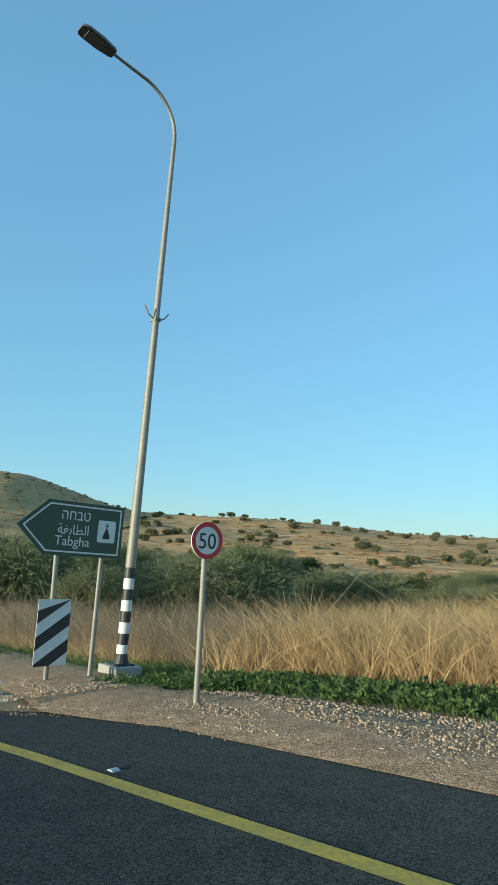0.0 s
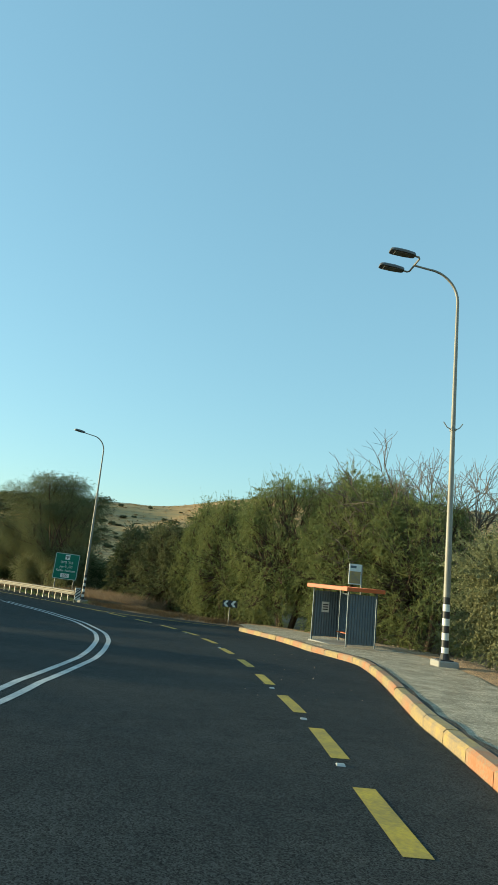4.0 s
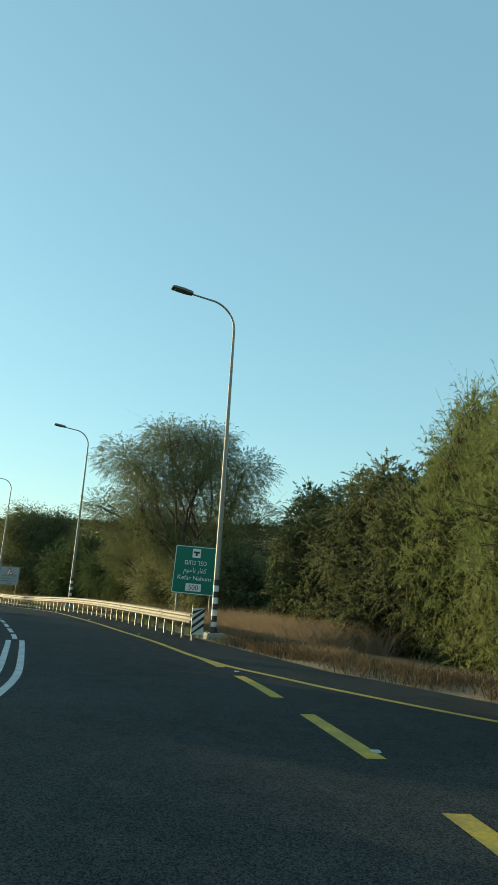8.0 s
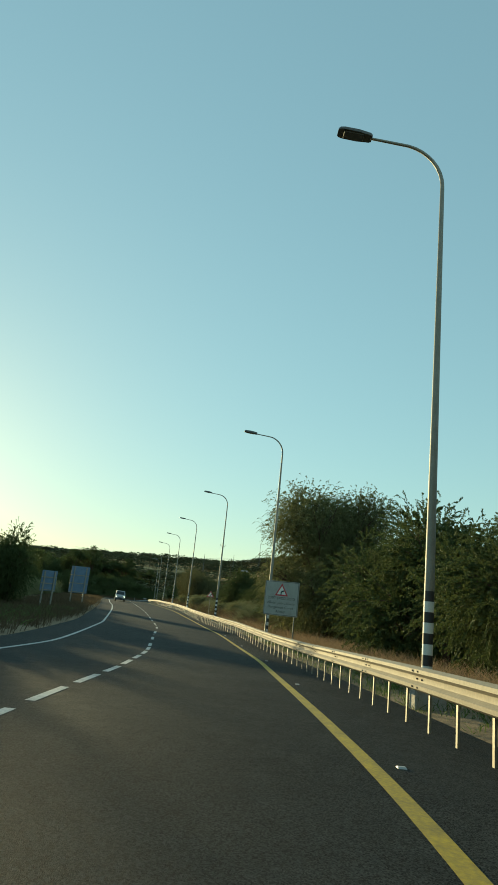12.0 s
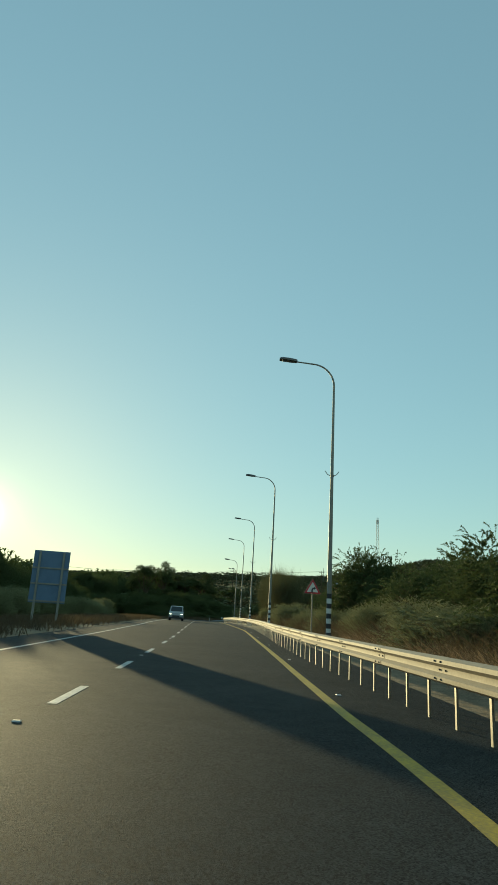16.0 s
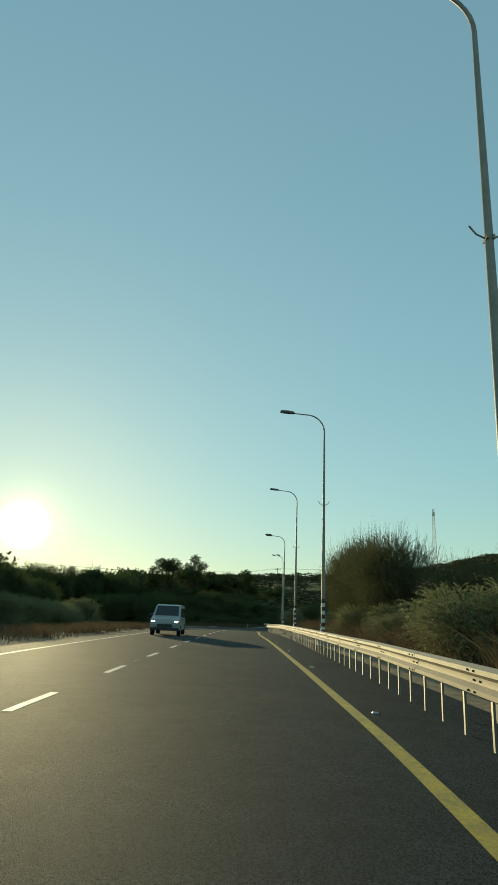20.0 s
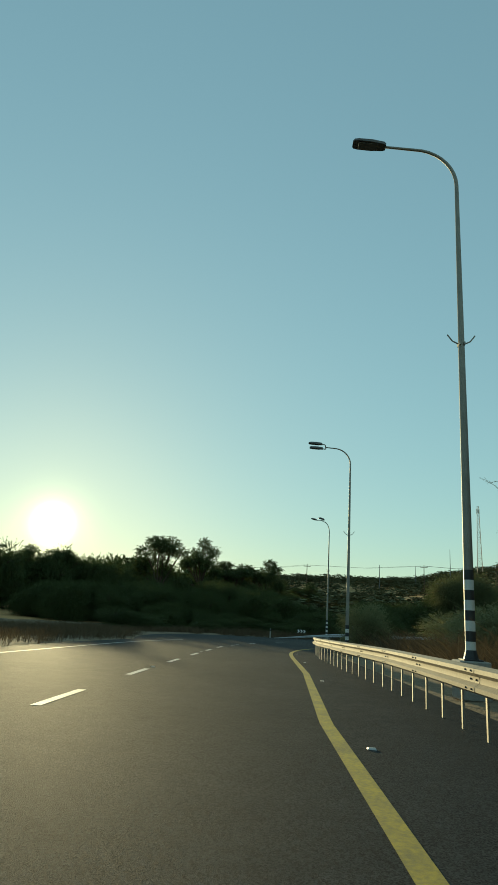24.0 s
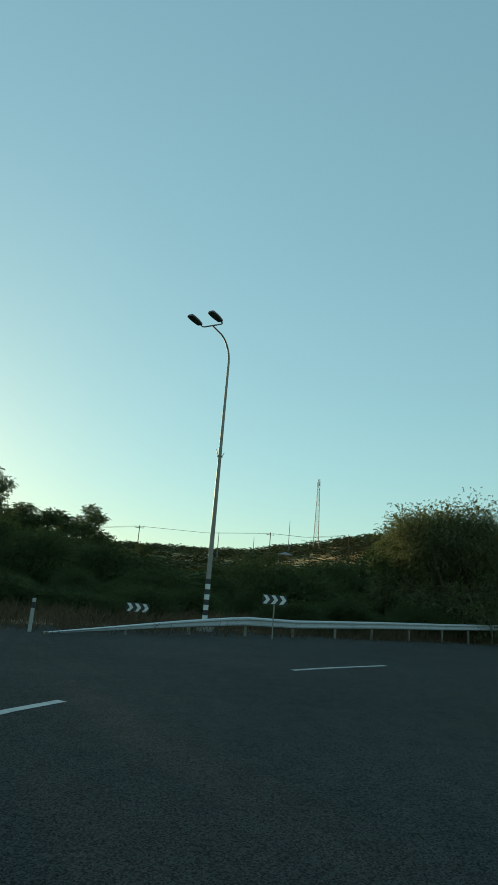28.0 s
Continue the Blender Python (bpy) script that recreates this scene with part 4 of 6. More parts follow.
def curve_board(m):
    ob = thing("curve_warning_board", "white board warning of a dangerous curve in three scripts", "road sign", m)
    f = part("board", Geo().plate(rounded(2.35, 2.15, 0.05), 0.05), DIMMED_WHITE, ob, m=pose(0, 0, 2.65))
    part("border", ring(rounded(2.29, 2.09, 0.04), rounded(2.24, 2.04, 0.03)), BLACK, f, m=pose(0, -0.004, 0))
    warning_face(f, 0.52, 0.42)
    words("ךינפל ןכוסמ בוביס", 0.24, BLACK, f, 0, -0.06, width=1.9)
    words("\uFEDA\uFE8E\uFEE3\uFE8E\uFEE3\uFE8D \uFEAE\uFEC4\uFEA7 \uFED2\uFEC4\uFECC\uFEE8\uFEE3", 0.24, BLACK, f, 0, -0.36, width=1.9)
    words("Dangerous Curve", 0.22, BLACK, f, 0, -0.63, width=1.75)
    words("Ahead", 0.22, BLACK, f, 0, -0.9, width=0.62)
    for x in (-0.95, 0.95):
        part("post", Geo().tube([(x, 0.08, -0.9), (x, 0.08, 3.5)], 0.04, 12), POLE, ob, smooth=True)


curve_board(pose(-95.7, 34.5, -8.31, 0, 0, heading(157) - 32) @ pose(-0.235, 0, 0) @ Matrix.Diagonal((0.8, 1, 0.8, 1)))


def bend_sign(m):
    ob = thing("bend_warning_sign", "red-rimmed triangular bend warning sign on a pole", "road sign", m)
    part("post", Geo().tube([(0, 0.05, -0.4), (0, 0.05, 2.5)], 0.028, 12), POLE, ob, smooth=True)
    f = part("plate", Geo().plate(triangle(0.43), 0.02), SIGNGREY, ob, m=pose(0, 0, 2.44))
    warning_face(f, 0.415, 0.0)


bend_sign(along(189.1, 3.55, 0.0))


BOARD = material("blue_grey_board", (0.15, 0.22, 0.33), 0.6, second=(0.11, 0.165, 0.25), scale=2.5)


def back_board(m, w, h, top, label):
    ob = thing("billboard", label, "billboard", m)
    f = part("panel", Geo().box((-w / 2, 0, top - h), (w / 2, 0.05, top), 0.01), BOARD, ob)
    for x in (-w * 0.33, w * 0.33):
        part("leg", Geo().box((x - 0.06, -0.12, -0.5), (x + 0.06, 0.0, top - 0.05), 0.01), POLE, ob)
    for z in (0.06, h * 0.35, h * 0.65):
        part("rail", Geo().box((-w / 2, -0.05, top - h + z), (w / 2, 0, top - h + z + 0.08)), POLE, ob)
    return ob


back_board(pose(-132.5, 12.7, -8.75, 0, 0, heading(196) + 10), 1.95, 2.85, 4.05, "large roadside board seen from its grey framed back")
back_board(along(181, -11.2, 0.0, 25), 1.3, 1.7, 3.0, "roadside sign seen from its grey back on two legs")


# ---- bus shelter ----
def corrugated(w, h, m, parent, name, n=22, amp=0.018):
    g = Geo()
    for i in range(n * 2 + 1):
        x = -w / 2 + w * i / (n * 2)
        y = amp * (1 if (i // 1) % 2 else -1)
        g.v += [(x, y, 0), (x, y, h), (x, y + 0.012, 0), (x, y + 0.012, h)]
    for i in range(n * 2):
        k = i * 4
        g.f += [(k, k + 4, k + 5, k + 1), (k + 2, k + 3, k + 7, k + 6), (k + 1, k + 5, k + 7, k + 3)]
    return part(name, g, BLUEGREY, parent, m=m)


def bus_shelter(m):
    """x along the road to its front right, y towards the back."""
    ob = thing("bus_shelter", "grey corrugated metal bus shelter with an orange roof edge", "bus shelter", m)
    part("floor_slab", Geo().box((-1.75, -0.1, -0.25), (1.75, 1.65, 0.03), 0.02), CONCRETE, ob)
    for x in (-1.6, 1.6):
        for y in (0.0, 1.5):
            part("post", Geo().box((x - 0.03, y - 0.03, 0.0), (x + 0.03, y + 0.03, 2.25), 0.006), BLUEGREY, ob)
    roof = part("roof", Geo().box((-1.85, -0.22, 2.28), (1.85, 1.72, 2.34), 0.01), SIGNGREY, ob)
    part("fascia", Geo().box((-1.88, -0.26, 2.24), (1.88, -0.22, 2.40), 0.008), ORANGE, roof)
    part("fascia", Geo().box((-1.88, 1.72, 2.24), (1.88, 1.76, 2.40), 0.008), ORANGE, roof)
    for x in (-1.88, 1.84):
        part("fascia", Geo().box((x, -0.22, 2.24), (x + 0.04, 1.72, 2.40), 0.008), ORANGE, roof)
    corrugated(1.4, 1.95, pose(-1.6, 0.75, 0.16, 0, 0, 90), ob, "side_panel", 10)
    corrugated(1.4, 1.95, pose(1.6, 0.75, 0.16, 0, 0, 90), ob, "side_panel", 10)
    corrugated(3.1, 1.95, pose(0, 1.5, 0.16), ob, "back_panel", 22)
    b = part("bench", Geo().box((-1.1, 1.05, 0.43), (1.1, 1.4, 0.47), 0.01), ORANGE, ob, "orange bench plank")
    for x in (-0.9, 0.9):
        part("bench_leg", Geo().tube([(x, 1.4, 0.2), (x, 1.1, 0.44)], 0.02, 8), GALV, b)
    part("notice", Geo().box((0.55, 1.455, 0.75), (1.3, 1.47, 1.85)), WPAINT, ob, "white timetable poster")
    nt2 = part("notice", Geo().box((-1.56, 0.45, 1.2), (-1.545, 0.85, 1.65)), WPAINT, ob, "small white notice")
    g = Geo()
    for z in (1.3, 1.4, 1.5):
        g.box((-1.543, 0.5, z), (-1.541, 0.8, z + 0.05))
    part("print_lines", g, BLACK, nt2)
    return ob


bus_shelter(along(88.5, 6.3, 0.14, 8 - 90) @ Matrix.Diagonal((0.77, 0.83, 0.9, 1)))


def stop_flag(m):
    ob = thing("bus_stop_board", "bus stop information board on a pole behind the shelter", "bus stop sign", m)
    part("post", Geo().tube([(0.35, 0, -0.3), (0.35, 0, 3.25)], 0.03, 10), POLE, ob, smooth=True)
    f = part("board", Geo().plate(rounded(0.62, 0.85, 0.02, 2), 0.03), WPAINT, ob, m=pose(0, -0.03, 2.85))
    part("photo_panel", Geo().plate(rounded(0.56, 0.5, 0.01, 2), 0.002), KERB_Y, f, "tan and brown printed panel", m=pose(0, -0.004, -0.13))
    part("header_bar", Geo().plate(rounded(0.3, 0.1, 0.01, 2), 0.002), BLUEGREY, f, m=pose(-0.1, -0.004, 0.3))


stop_flag(along(89.6, 7.95, 0.1, 0) @ Matrix.Diagonal((0.9, 1, 0.97, 1)))


# ---- vehicles ----
CARPAINT = material("silver_car_paint", (0.36, 0.36, 0.35), 0.3, second=(0.31, 0.31, 0.30), scale=2)
GLASS = bpy.data.materials.new("dark_car_glass")
GLASS.use_nodes = True
GLASS.node_tree.nodes["Principled BSDF"].inputs["Base Color"].default_value = (0.02, 0.025, 0.025, 1)
GLASS.node_tree.nodes["Principled BSDF"].inputs["Roughness"].default_value = 0.06
TYRE = material("tyre_rubber", (0.02, 0.02, 0.02), 0.85, scale=20)
LIT = bpy.data.materials.new("lit_headlamp")
LIT.use_nodes = True
LIT.node_tree.nodes["Principled BSDF"].inputs["Emission Color"].default_value = (1, 0.9, 0.7, 1)
LIT.node_tree.nodes["Principled BSDF"].inputs["Emission Strength"].default_value = 4


def van(m):
    """Front to -y, origin on the road."""
    ob = thing("van", "silver-white compact van with lit headlamps on the far lane", "van", m)
    side = [(-2.15, 0.35), (-2.2, 0.7), (-2.1, 0.95), (-1.35, 1.12), (-0.55, 1.78), (-0.2, 1.84), (1.9, 1.82), (2.1, 1.6), (2.15, 0.4), (1.75, 0.3), (-1.9, 0.3)]
    g = Geo()
    n = len(side)

    def width(z):
        return 0.9 if z < 1.0 else 0.9 - (z - 1.0) * 0.16
    v = [(-width(z), y, z) for y, z in side] + [(width(z), y, z) for y, z in side]
    g.add(v, [tuple(range(n)), tuple(range(2 * n - 1, n - 1, -1))] + [(i, i + n, (i + 1) % n + n, (i + 1) % n) for i in range(n)])
    me = g.mesh("body", CARPAINT)
    bm = bmesh.new()
    bm.from_mesh(me)
    bmesh.ops.bevel(bm, geom=bm.edges[:], offset=0.05, segments=2, affect="EDGES", clamp_overlap=True)
    bm.to_mesh(me)
    bm.free()
    part("body", me, CARPAINT, ob)
    part("windscreen", Geo().add([(-0.72, -1.30, 1.19), (0.72, -1.30, 1.19), (0.66, -0.62, 1.76), (-0.66, -0.62, 1.76)], [(0, 1, 2, 3)])
         .add([(-0.72, -1.26, 1.15), (0.72, -1.26, 1.15), (0.66, -0.58, 1.72), (-0.66, -0.58, 1.72)], [(3, 2, 1, 0)]), GLASS, ob)
    for sx in (-1, 1):
        for y0, y1 in ((-0.75, 0.25), (0.35, 1.75)):
            part("side_window", Geo().add([(sx * 0.895, y0 - 0.3 * (y0 < 0), 1.12), (sx * 0.895, y1, 1.12), (sx * 0.815, y1, 1.62), (sx * 0.815, y0 + 0.15, 1.62)], [(0, 1, 2, 3)]), GLASS, ob)
        part("headlamp", Geo().box((sx * 0.7 - 0.12, -2.17, 0.74), (sx * 0.7 + 0.12, -2.06, 0.87), 0.03), LIT, ob)
        part("mirror", Geo().box((sx * 1.0 - 0.1, -0.95, 1.1), (sx * 1.0 + 0.1, -0.85, 1.28), 0.03), BLACK, ob)
        for y in (-1.35, 1.35):
            w = part("wheel", Geo().tube([(sx * 0.7, y, 0.32), (sx * 0.91, y, 0.32)], 0.32, 20), TYRE, ob)
            part("rim", Geo().tube([(sx * 0.9, y, 0.32), (sx * 0.925, y, 0.32)], 0.2, 14), GALV, w)
    part("grille", Geo().box((-0.45, -2.23, 0.5), (0.45, -2.15, 0.68), 0.02), BLACK, ob)
    part("bumper", Geo().box((-0.86, -2.24, 0.3), (0.86, -2.1, 0.48), 0.04), BLACK, ob)
    return ob


van(along(246, -5.1, 0.0))


def bin_(m):
    ob = thing("waste_bin", "dark wheeled waste bin with a pale lid on the verge", "bin", m)
    part("body", Geo().add([(-0.28, -0.3, 0.08), (0.28, -0.3, 0.08), (0.28, 0.3, 0.08), (-0.28, 0.3, 0.08), (-0.35, -0.38, 0.95), (0.35, -0.38, 0.95), (0.35, 0.38, 0.95), (-0.35, 0.38, 0.95)],
                           [(3, 2, 1, 0), (4, 5, 6, 7), (0, 1, 5, 4), (1, 2, 6, 5), (2, 3, 7, 6), (3, 0, 4, 7)]), BLUEGREY, ob)
    part("lid", Geo().box((-0.38, -0.42, 0.95), (0.38, 0.42, 1.03), 0.02), WPAINT, ob)
    for x in (-0.3, 0.3):
        part("wheel", Geo().tube([(x - 0.03, 0.28, 0.09), (x + 0.03, 0.28, 0.09)], 0.1, 12), TYRE, ob)


bin_(along(137.5, -7.3, 0.03))


# ---- plants ----
def leaves(rng, blobs, twigs, length, leaf, wide, per, up=0.3, droop=0.3, shell=(0.45, 1.0), loose=0.8):
    """Leaf quads set along many twigs that grow out of the blobs (x, y, z, rx, ry, rz)."""
    B = np.array(blobs, float)
    wt = B[:, 3] * B[:, 4] + B[:, 4] * B[:, 5] + B[:, 3] * B[:, 5]
    b = B[rng.choice(len(B), twigs, p=wt / wt.sum())]
    u = rng.normal(size=(twigs, 3))
    u /= np.linalg.norm(u, axis=1)[:, None]
    r = rng.uniform(shell[0] ** 2, shell[1] ** 2, twigs)[:, None] ** 0.5
    lump = 1 + 0.22 * np.sin(u[:, :1] * 7 + b[:, :1]) * np.cos(u[:, 2:] * 6 + b[:, 1:2])
    p0 = b[:, :3] + u * b[:, 3:] * r * lump
    d = u + np.array([0, 0, up]) + rng.normal(scale=0.35, size=(twigs, 3))
    d /= np.linalg.norm(d, axis=1)[:, None]
    L = length * rng.uniform(0.5, 1.3, (twigs, 1))
    i = np.repeat(np.arange(twigs), per)
    t = rng.random((len(i), 1))
    pos = p0[i] + d[i] * L[i] * t + np.array([0, 0, -1.0]) * droop * L[i] * t * t
    pos[:, 2] = np.maximum(pos[:, 2], 0.05)
    ld = d[i] + np.array([0, 0, -2.0]) * droop * t + rng.normal(scale=loose, size=(len(i), 3))
    ld /= np.linalg.norm(ld, axis=1)[:, None]
    sd = np.cross(ld, rng.normal(size=(len(i), 3)))
    sd /= np.linalg.norm(sd, axis=1)[:, None] + 1e-9
    k = rng.uniform(0.6, 1.35, (len(i), 1))
    ll, ww = leaf * k, wide * k / 2
    V = np.stack([pos, pos + ld * ll * 0.45 + sd * ww, pos + ld * ll, pos + ld * ll * 0.45 - sd * ww], 1).reshape(-1, 3)
    side = np.cross(d, rng.normal(size=(twigs, 3)))
    side *= 0.006 / (np.linalg.norm(side, axis=1)[:, None] + 1e-9)
    mid, end = p0 + d * L * 0.5 - np.array([0, 0, 1]) * droop * L * 0.25, p0 + d * L - np.array([0, 0, 1]) * droop * L
    inn = p0 - d * L * 0.3
    T1 = np.stack([inn - side, inn + side, mid + side, mid - side], 1).reshape(-1, 3)
    T2 = np.stack([mid - side, mid + side, end + side * 0.3, end - side * 0.3], 1).reshape(-1, 3)
    return np.concatenate([V, T1, T2])


def leaf_mesh(name, chunks, mat):
    V = np.concatenate(chunks)
    return np_mesh(name, V, np.arange(len(V)).reshape(-1, 4), mat)


def limbs(rng, blobs, height, r0, stems=1):
    """Trunk or stems, and a bent limb with forks into each blob."""
    g = Geo()
    for k in range(stems):
        a = rng.uniform(0, 6.28)
        foot = Vector((math.cos(a) * 0.25 * (stems > 1), math.sin(a) * 0.25 * (stems > 1), -0.3))
        fork = Vector((math.cos(a) * 0.12 * height * (stems > 1) + rng.normal() * 0.1, math.sin(a) * 0.12 * height * (stems > 1) + rng.normal() * 0.1, height * 0.28))
        g.tube([foot, (foot + fork) / 2 + Vector((rng.normal() * 0.08, rng.normal() * 0.08, 0)), fork], [r0 * 1.25, r0, r0 * 0.85], 9)
        for bl in blobs[k::stems]:
            c = Vector(bl[:3])
            mid = fork.lerp(c, 0.5) + Vector((rng.normal() * 0.25, rng.normal() * 0.25, 0.3))
            g.tube([fork, mid, c], [r0 * 0.6, r0 * 0.42, r0 * 0.22], 7)
            for _ in range(7):
                u = Vector(rng.normal(size=3)).normalized()
                u.z = abs(u.z) * 0.8
                tip = c + Vector((u.x * bl[3], u.y * bl[4], u.z * bl[5])) * rng.uniform(0.7, 1.05)
                st = mid.lerp(c, rng.uniform(0, 1))
                g.tube([st, st.lerp(tip, 0.5) + Vector((rng.normal() * 0.15, rng.normal() * 0.15, 0.12)), tip], [r0 * 0.2, r0 * 0.13, r0 * 0.05], 5)
    return g


def plant(name, label, category, mat, blobs, spec, seed, r0=0.12, stems=3, height=5.0, core=True, park=None, tips=None):
    """One prototype: trunk and crown. spec is passed on to leaves()."""
    rng = np.random.default_rng(seed)
    ob = thing(name, label, category, park or pose(0, 0, -60))
    part("trunk", limbs(rng, blobs, height, r0, stems), BARK, ob, smooth=True)
    chunks = [leaves(rng, blobs, **spec)]
    if core:
        inner = dict(spec)
        inner.update(twigs=spec["twigs"] // 5, leaf=spec["leaf"] * 1.6, wide=spec["wide"] * 3.0, shell=(0.15, 0.75), loose=1.2)
        chunks.append(leaves(rng, blobs, **inner))
    if tips:
        chunks.append(leaves(rng, [b for b in blobs if b[2] > 0.45 * height], **tips))
    part("crown", leaf_mesh("crown", chunks, mat), mat, ob)
    return ob


def bushy(rng, h, w, n, low=0.25):
    out = []
    for _ in range(n):
        a, r = rng.uniform(0, 6.28), w * 0.5 * rng.uniform(0.1, 0.68)
        z = h * rng.uniform(low, 0.78)
        q = w * rng.uniform(0.2, 0.32)
        out.append((math.cos(a) * r, math.sin(a) * r, z, q, q, min(q * 1.05, h * 0.27)))
    return out


def plumes(rng, h, w, n):
    """Many small hanging tufts over a rounded body, with dark gaps between them."""
    out = [(0, 0, h * 0.42, w * 0.22, w * 0.22, h * 0.28)]
    for k in range(n):
        a, t = k * 2.4 + rng.uniform(-0.3, 0.3), ((k + 0.5) / n) ** 0.95
        z = h * (0.06 + 0.87 * t)
        r = w * 0.44 * math.sqrt(max(0.04, 1 - ((z / h - 0.38) / 0.6) ** 2)) * rng.uniform(0.72, 1.08)
        q = w * rng.uniform(0.065, 0.115)
        out.append((math.cos(a) * r, math.sin(a) * r, z, q, q, q * 1.15))
    return out


def clumped(rng, h, w, n):
    """Separate clumps with gaps, the smaller ones outside and on top."""
    out = [(0, 0, h * 0.62, w * 0.2, w * 0.2, h * 0.13)]
    for k in range(n):
        a, z = k * 2.4 + rng.uniform(-0.4, 0.4), rng.uniform(0.3, 0.93)
        r = w * 0.5 * rng.uniform(0.45, 0.9) * math.sin(math.pi * min(0.95, 0.25 + 0.62 * z)) ** 0.7
        q = w * rng.uniform(0.10, 0.17)
        out.append((math.cos(a) * r, math.sin(a) * r, z * h, q, q, q * 0.9))
    return out


R = np.random.default_rng(11)
TAM = [plant("tamarisk", "tall feathery grey-green tamarisk with drooping wispy branches", "tree", LEAF_TAM, plumes(R, 8, 7.5, 100),
             dict(twigs=7400, length=0.46, leaf=0.085, wide=0.0095, per=30, up=0.55, droop=0.5, loose=0.35, shell=(0.3, 1.0)), 21 + k, 0.13, 4, 8, tips=dict(twigs=300, length=0.9, leaf=0.10, wide=0.010, per=24, up=0.9, droop=0.15, loose=0.3)) for k in range(2)]
PLUMED = plant("plumed_tamarisk", "tamarisk in darkened backlit tones with upright feathery tops behind the guardrail", "tree", LEAF_BACKLIT, bushy(R, 7, 7.5, 15, 0.14),
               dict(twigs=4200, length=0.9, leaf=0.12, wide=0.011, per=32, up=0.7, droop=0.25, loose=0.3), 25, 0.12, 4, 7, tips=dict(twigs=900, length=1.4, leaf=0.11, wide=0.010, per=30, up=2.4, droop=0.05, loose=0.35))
SHRUB = [plant("shrub", "dense olive-green roadside shrub with small leaves", "shrub", LEAF_BUSH, bushy(R, 5.6, 6, 13, 0.16),
               dict(twigs=3600, length=0.65, leaf=0.07, wide=0.034, per=26, up=0.4, droop=0.3, loose=0.9), 31 + k, 0.08, 5, 5.6) for k in range(2)]
DARK = [plant("broadleaf_tree", "dark green bushy broadleaf tree", "tree", LEAF_DARK, bushy(R, 6, 6, 12, 0.14),
              dict(twigs=4400, length=0.55, leaf=0.056, wide=0.029, per=44, up=0.3, droop=0.45, loose=0.8), 41 + k, 0.12, 3, 6) for k in range(2)]
ROUND = plant("rounded_bush", "tall rounded dark green bush with fine dense leaves", "shrub", LEAF_ACA, plumes(R, 6, 6, 70),
              dict(twigs=6500, length=0.36, leaf=0.062, wide=0.02, per=26, up=0.45, droop=0.4, loose=0.6, shell=(0.2, 1.0)), 45, 0.1, 4, 6)
DOME = [(3.4 * math.cos(a), 3.4 * math.sin(a), 9.2 + 0.9 * math.sin(3 * a), 1.9, 1.9, 1.5) for a in np.arange(0, 6.2, 0.9)]
DOME += [(1.6 * math.cos(a), 1.6 * math.sin(a), 11.4, 1.7, 1.7, 1.3) for a in np.arange(0.4, 6.5, 1.6)]
DOME += [(4.4 * math.cos(a), 4.4 * math.sin(a), 6.6, 1.3, 1.3, 1.5) for a in np.arange(0.2, 6.3, 1.05)] + [(1.5, -1.0, 8.0, 1.6, 1.6, 1.2), (-1.5, 0.8, 7.4, 1.6, 1.6, 1.2)]
DOME += [(3.0 * math.cos(a), 3.0 * math.sin(a), 5.0 + 0.5 * math.sin(2 * a), 1.4, 1.4, 1.3) for a in np.arange(0.6, 6.6, 1.25)]
ACACIA = plant("acacia_tree", "tall open acacia with hanging twigs and small leaves", "tree", LEAF_ACA, DOME,
               dict(twigs=25000, length=0.38, leaf=0.058, wide=0.028, per=14, up=0.15, droop=0.6, loose=0.9, shell=(0.1, 1.0)), 51, 0.14, 2, 13, core=False, tips=dict(twigs=150, length=1.9, leaf=0.05, wide=0.02, per=16, up=0.6, droop=0.3, loose=0.9))
WILLOWY = plant("pepper_tree", "large olive-green tree with hanging twigs beside the road", "tree", LEAF_ACA, bushy(R, 11, 10, 17, 0.14) + [(4.0 * math.cos(a), 4.0 * math.sin(a), 3.4 + 0.7 * math.sin(2 * a), 1.5, 1.5, 1.7) for a in np.arange(0, 6.2, 0.7)] + [(1.8, 0.6, 8.7, 2.4, 2.4, 1.9), (-1.9, -0.8, 8.4, 2.4, 2.4, 1.9), (0.2, -2.4, 7.8, 2.5, 2.5, 2.0), (-0.4, 2.4, 7.9, 2.5, 2.5, 2.0)],
                dict(twigs=23000, length=0.4, leaf=0.07, wide=0.034, per=18, up=0.15, droop=0.65, loose=0.8, shell=(0.3, 1.0)), 52, 0.2, 2, 11)
EUCA = [plant("eucalyptus", "tall eucalyptus with an uneven clumped crown", "tree", LEAF_DARK, clumped(np.random.default_rng(63 + k), 18, 10, 24),
              dict(twigs=5000, length=0.6, leaf=0.17, wide=0.085, per=22, up=0.15, droop=0.4, loose=0.9, shell=(0.25, 1.0)), 61 + k, 0.25, 1, 18, core=False) for k in range(2)]
SMALL = [plant("hill_tree", "small round dusty tree on the dry hillside", "tree", HILLGREEN, bushy(R, 4, 5, 7, 0.3),
               dict(twigs=300, length=0.7, leaf=0.42, wide=0.24, per=8, up=0.2, droop=0.3), 71 + k, 0.12, 1, 4) for k in range(2)]
USED = set()


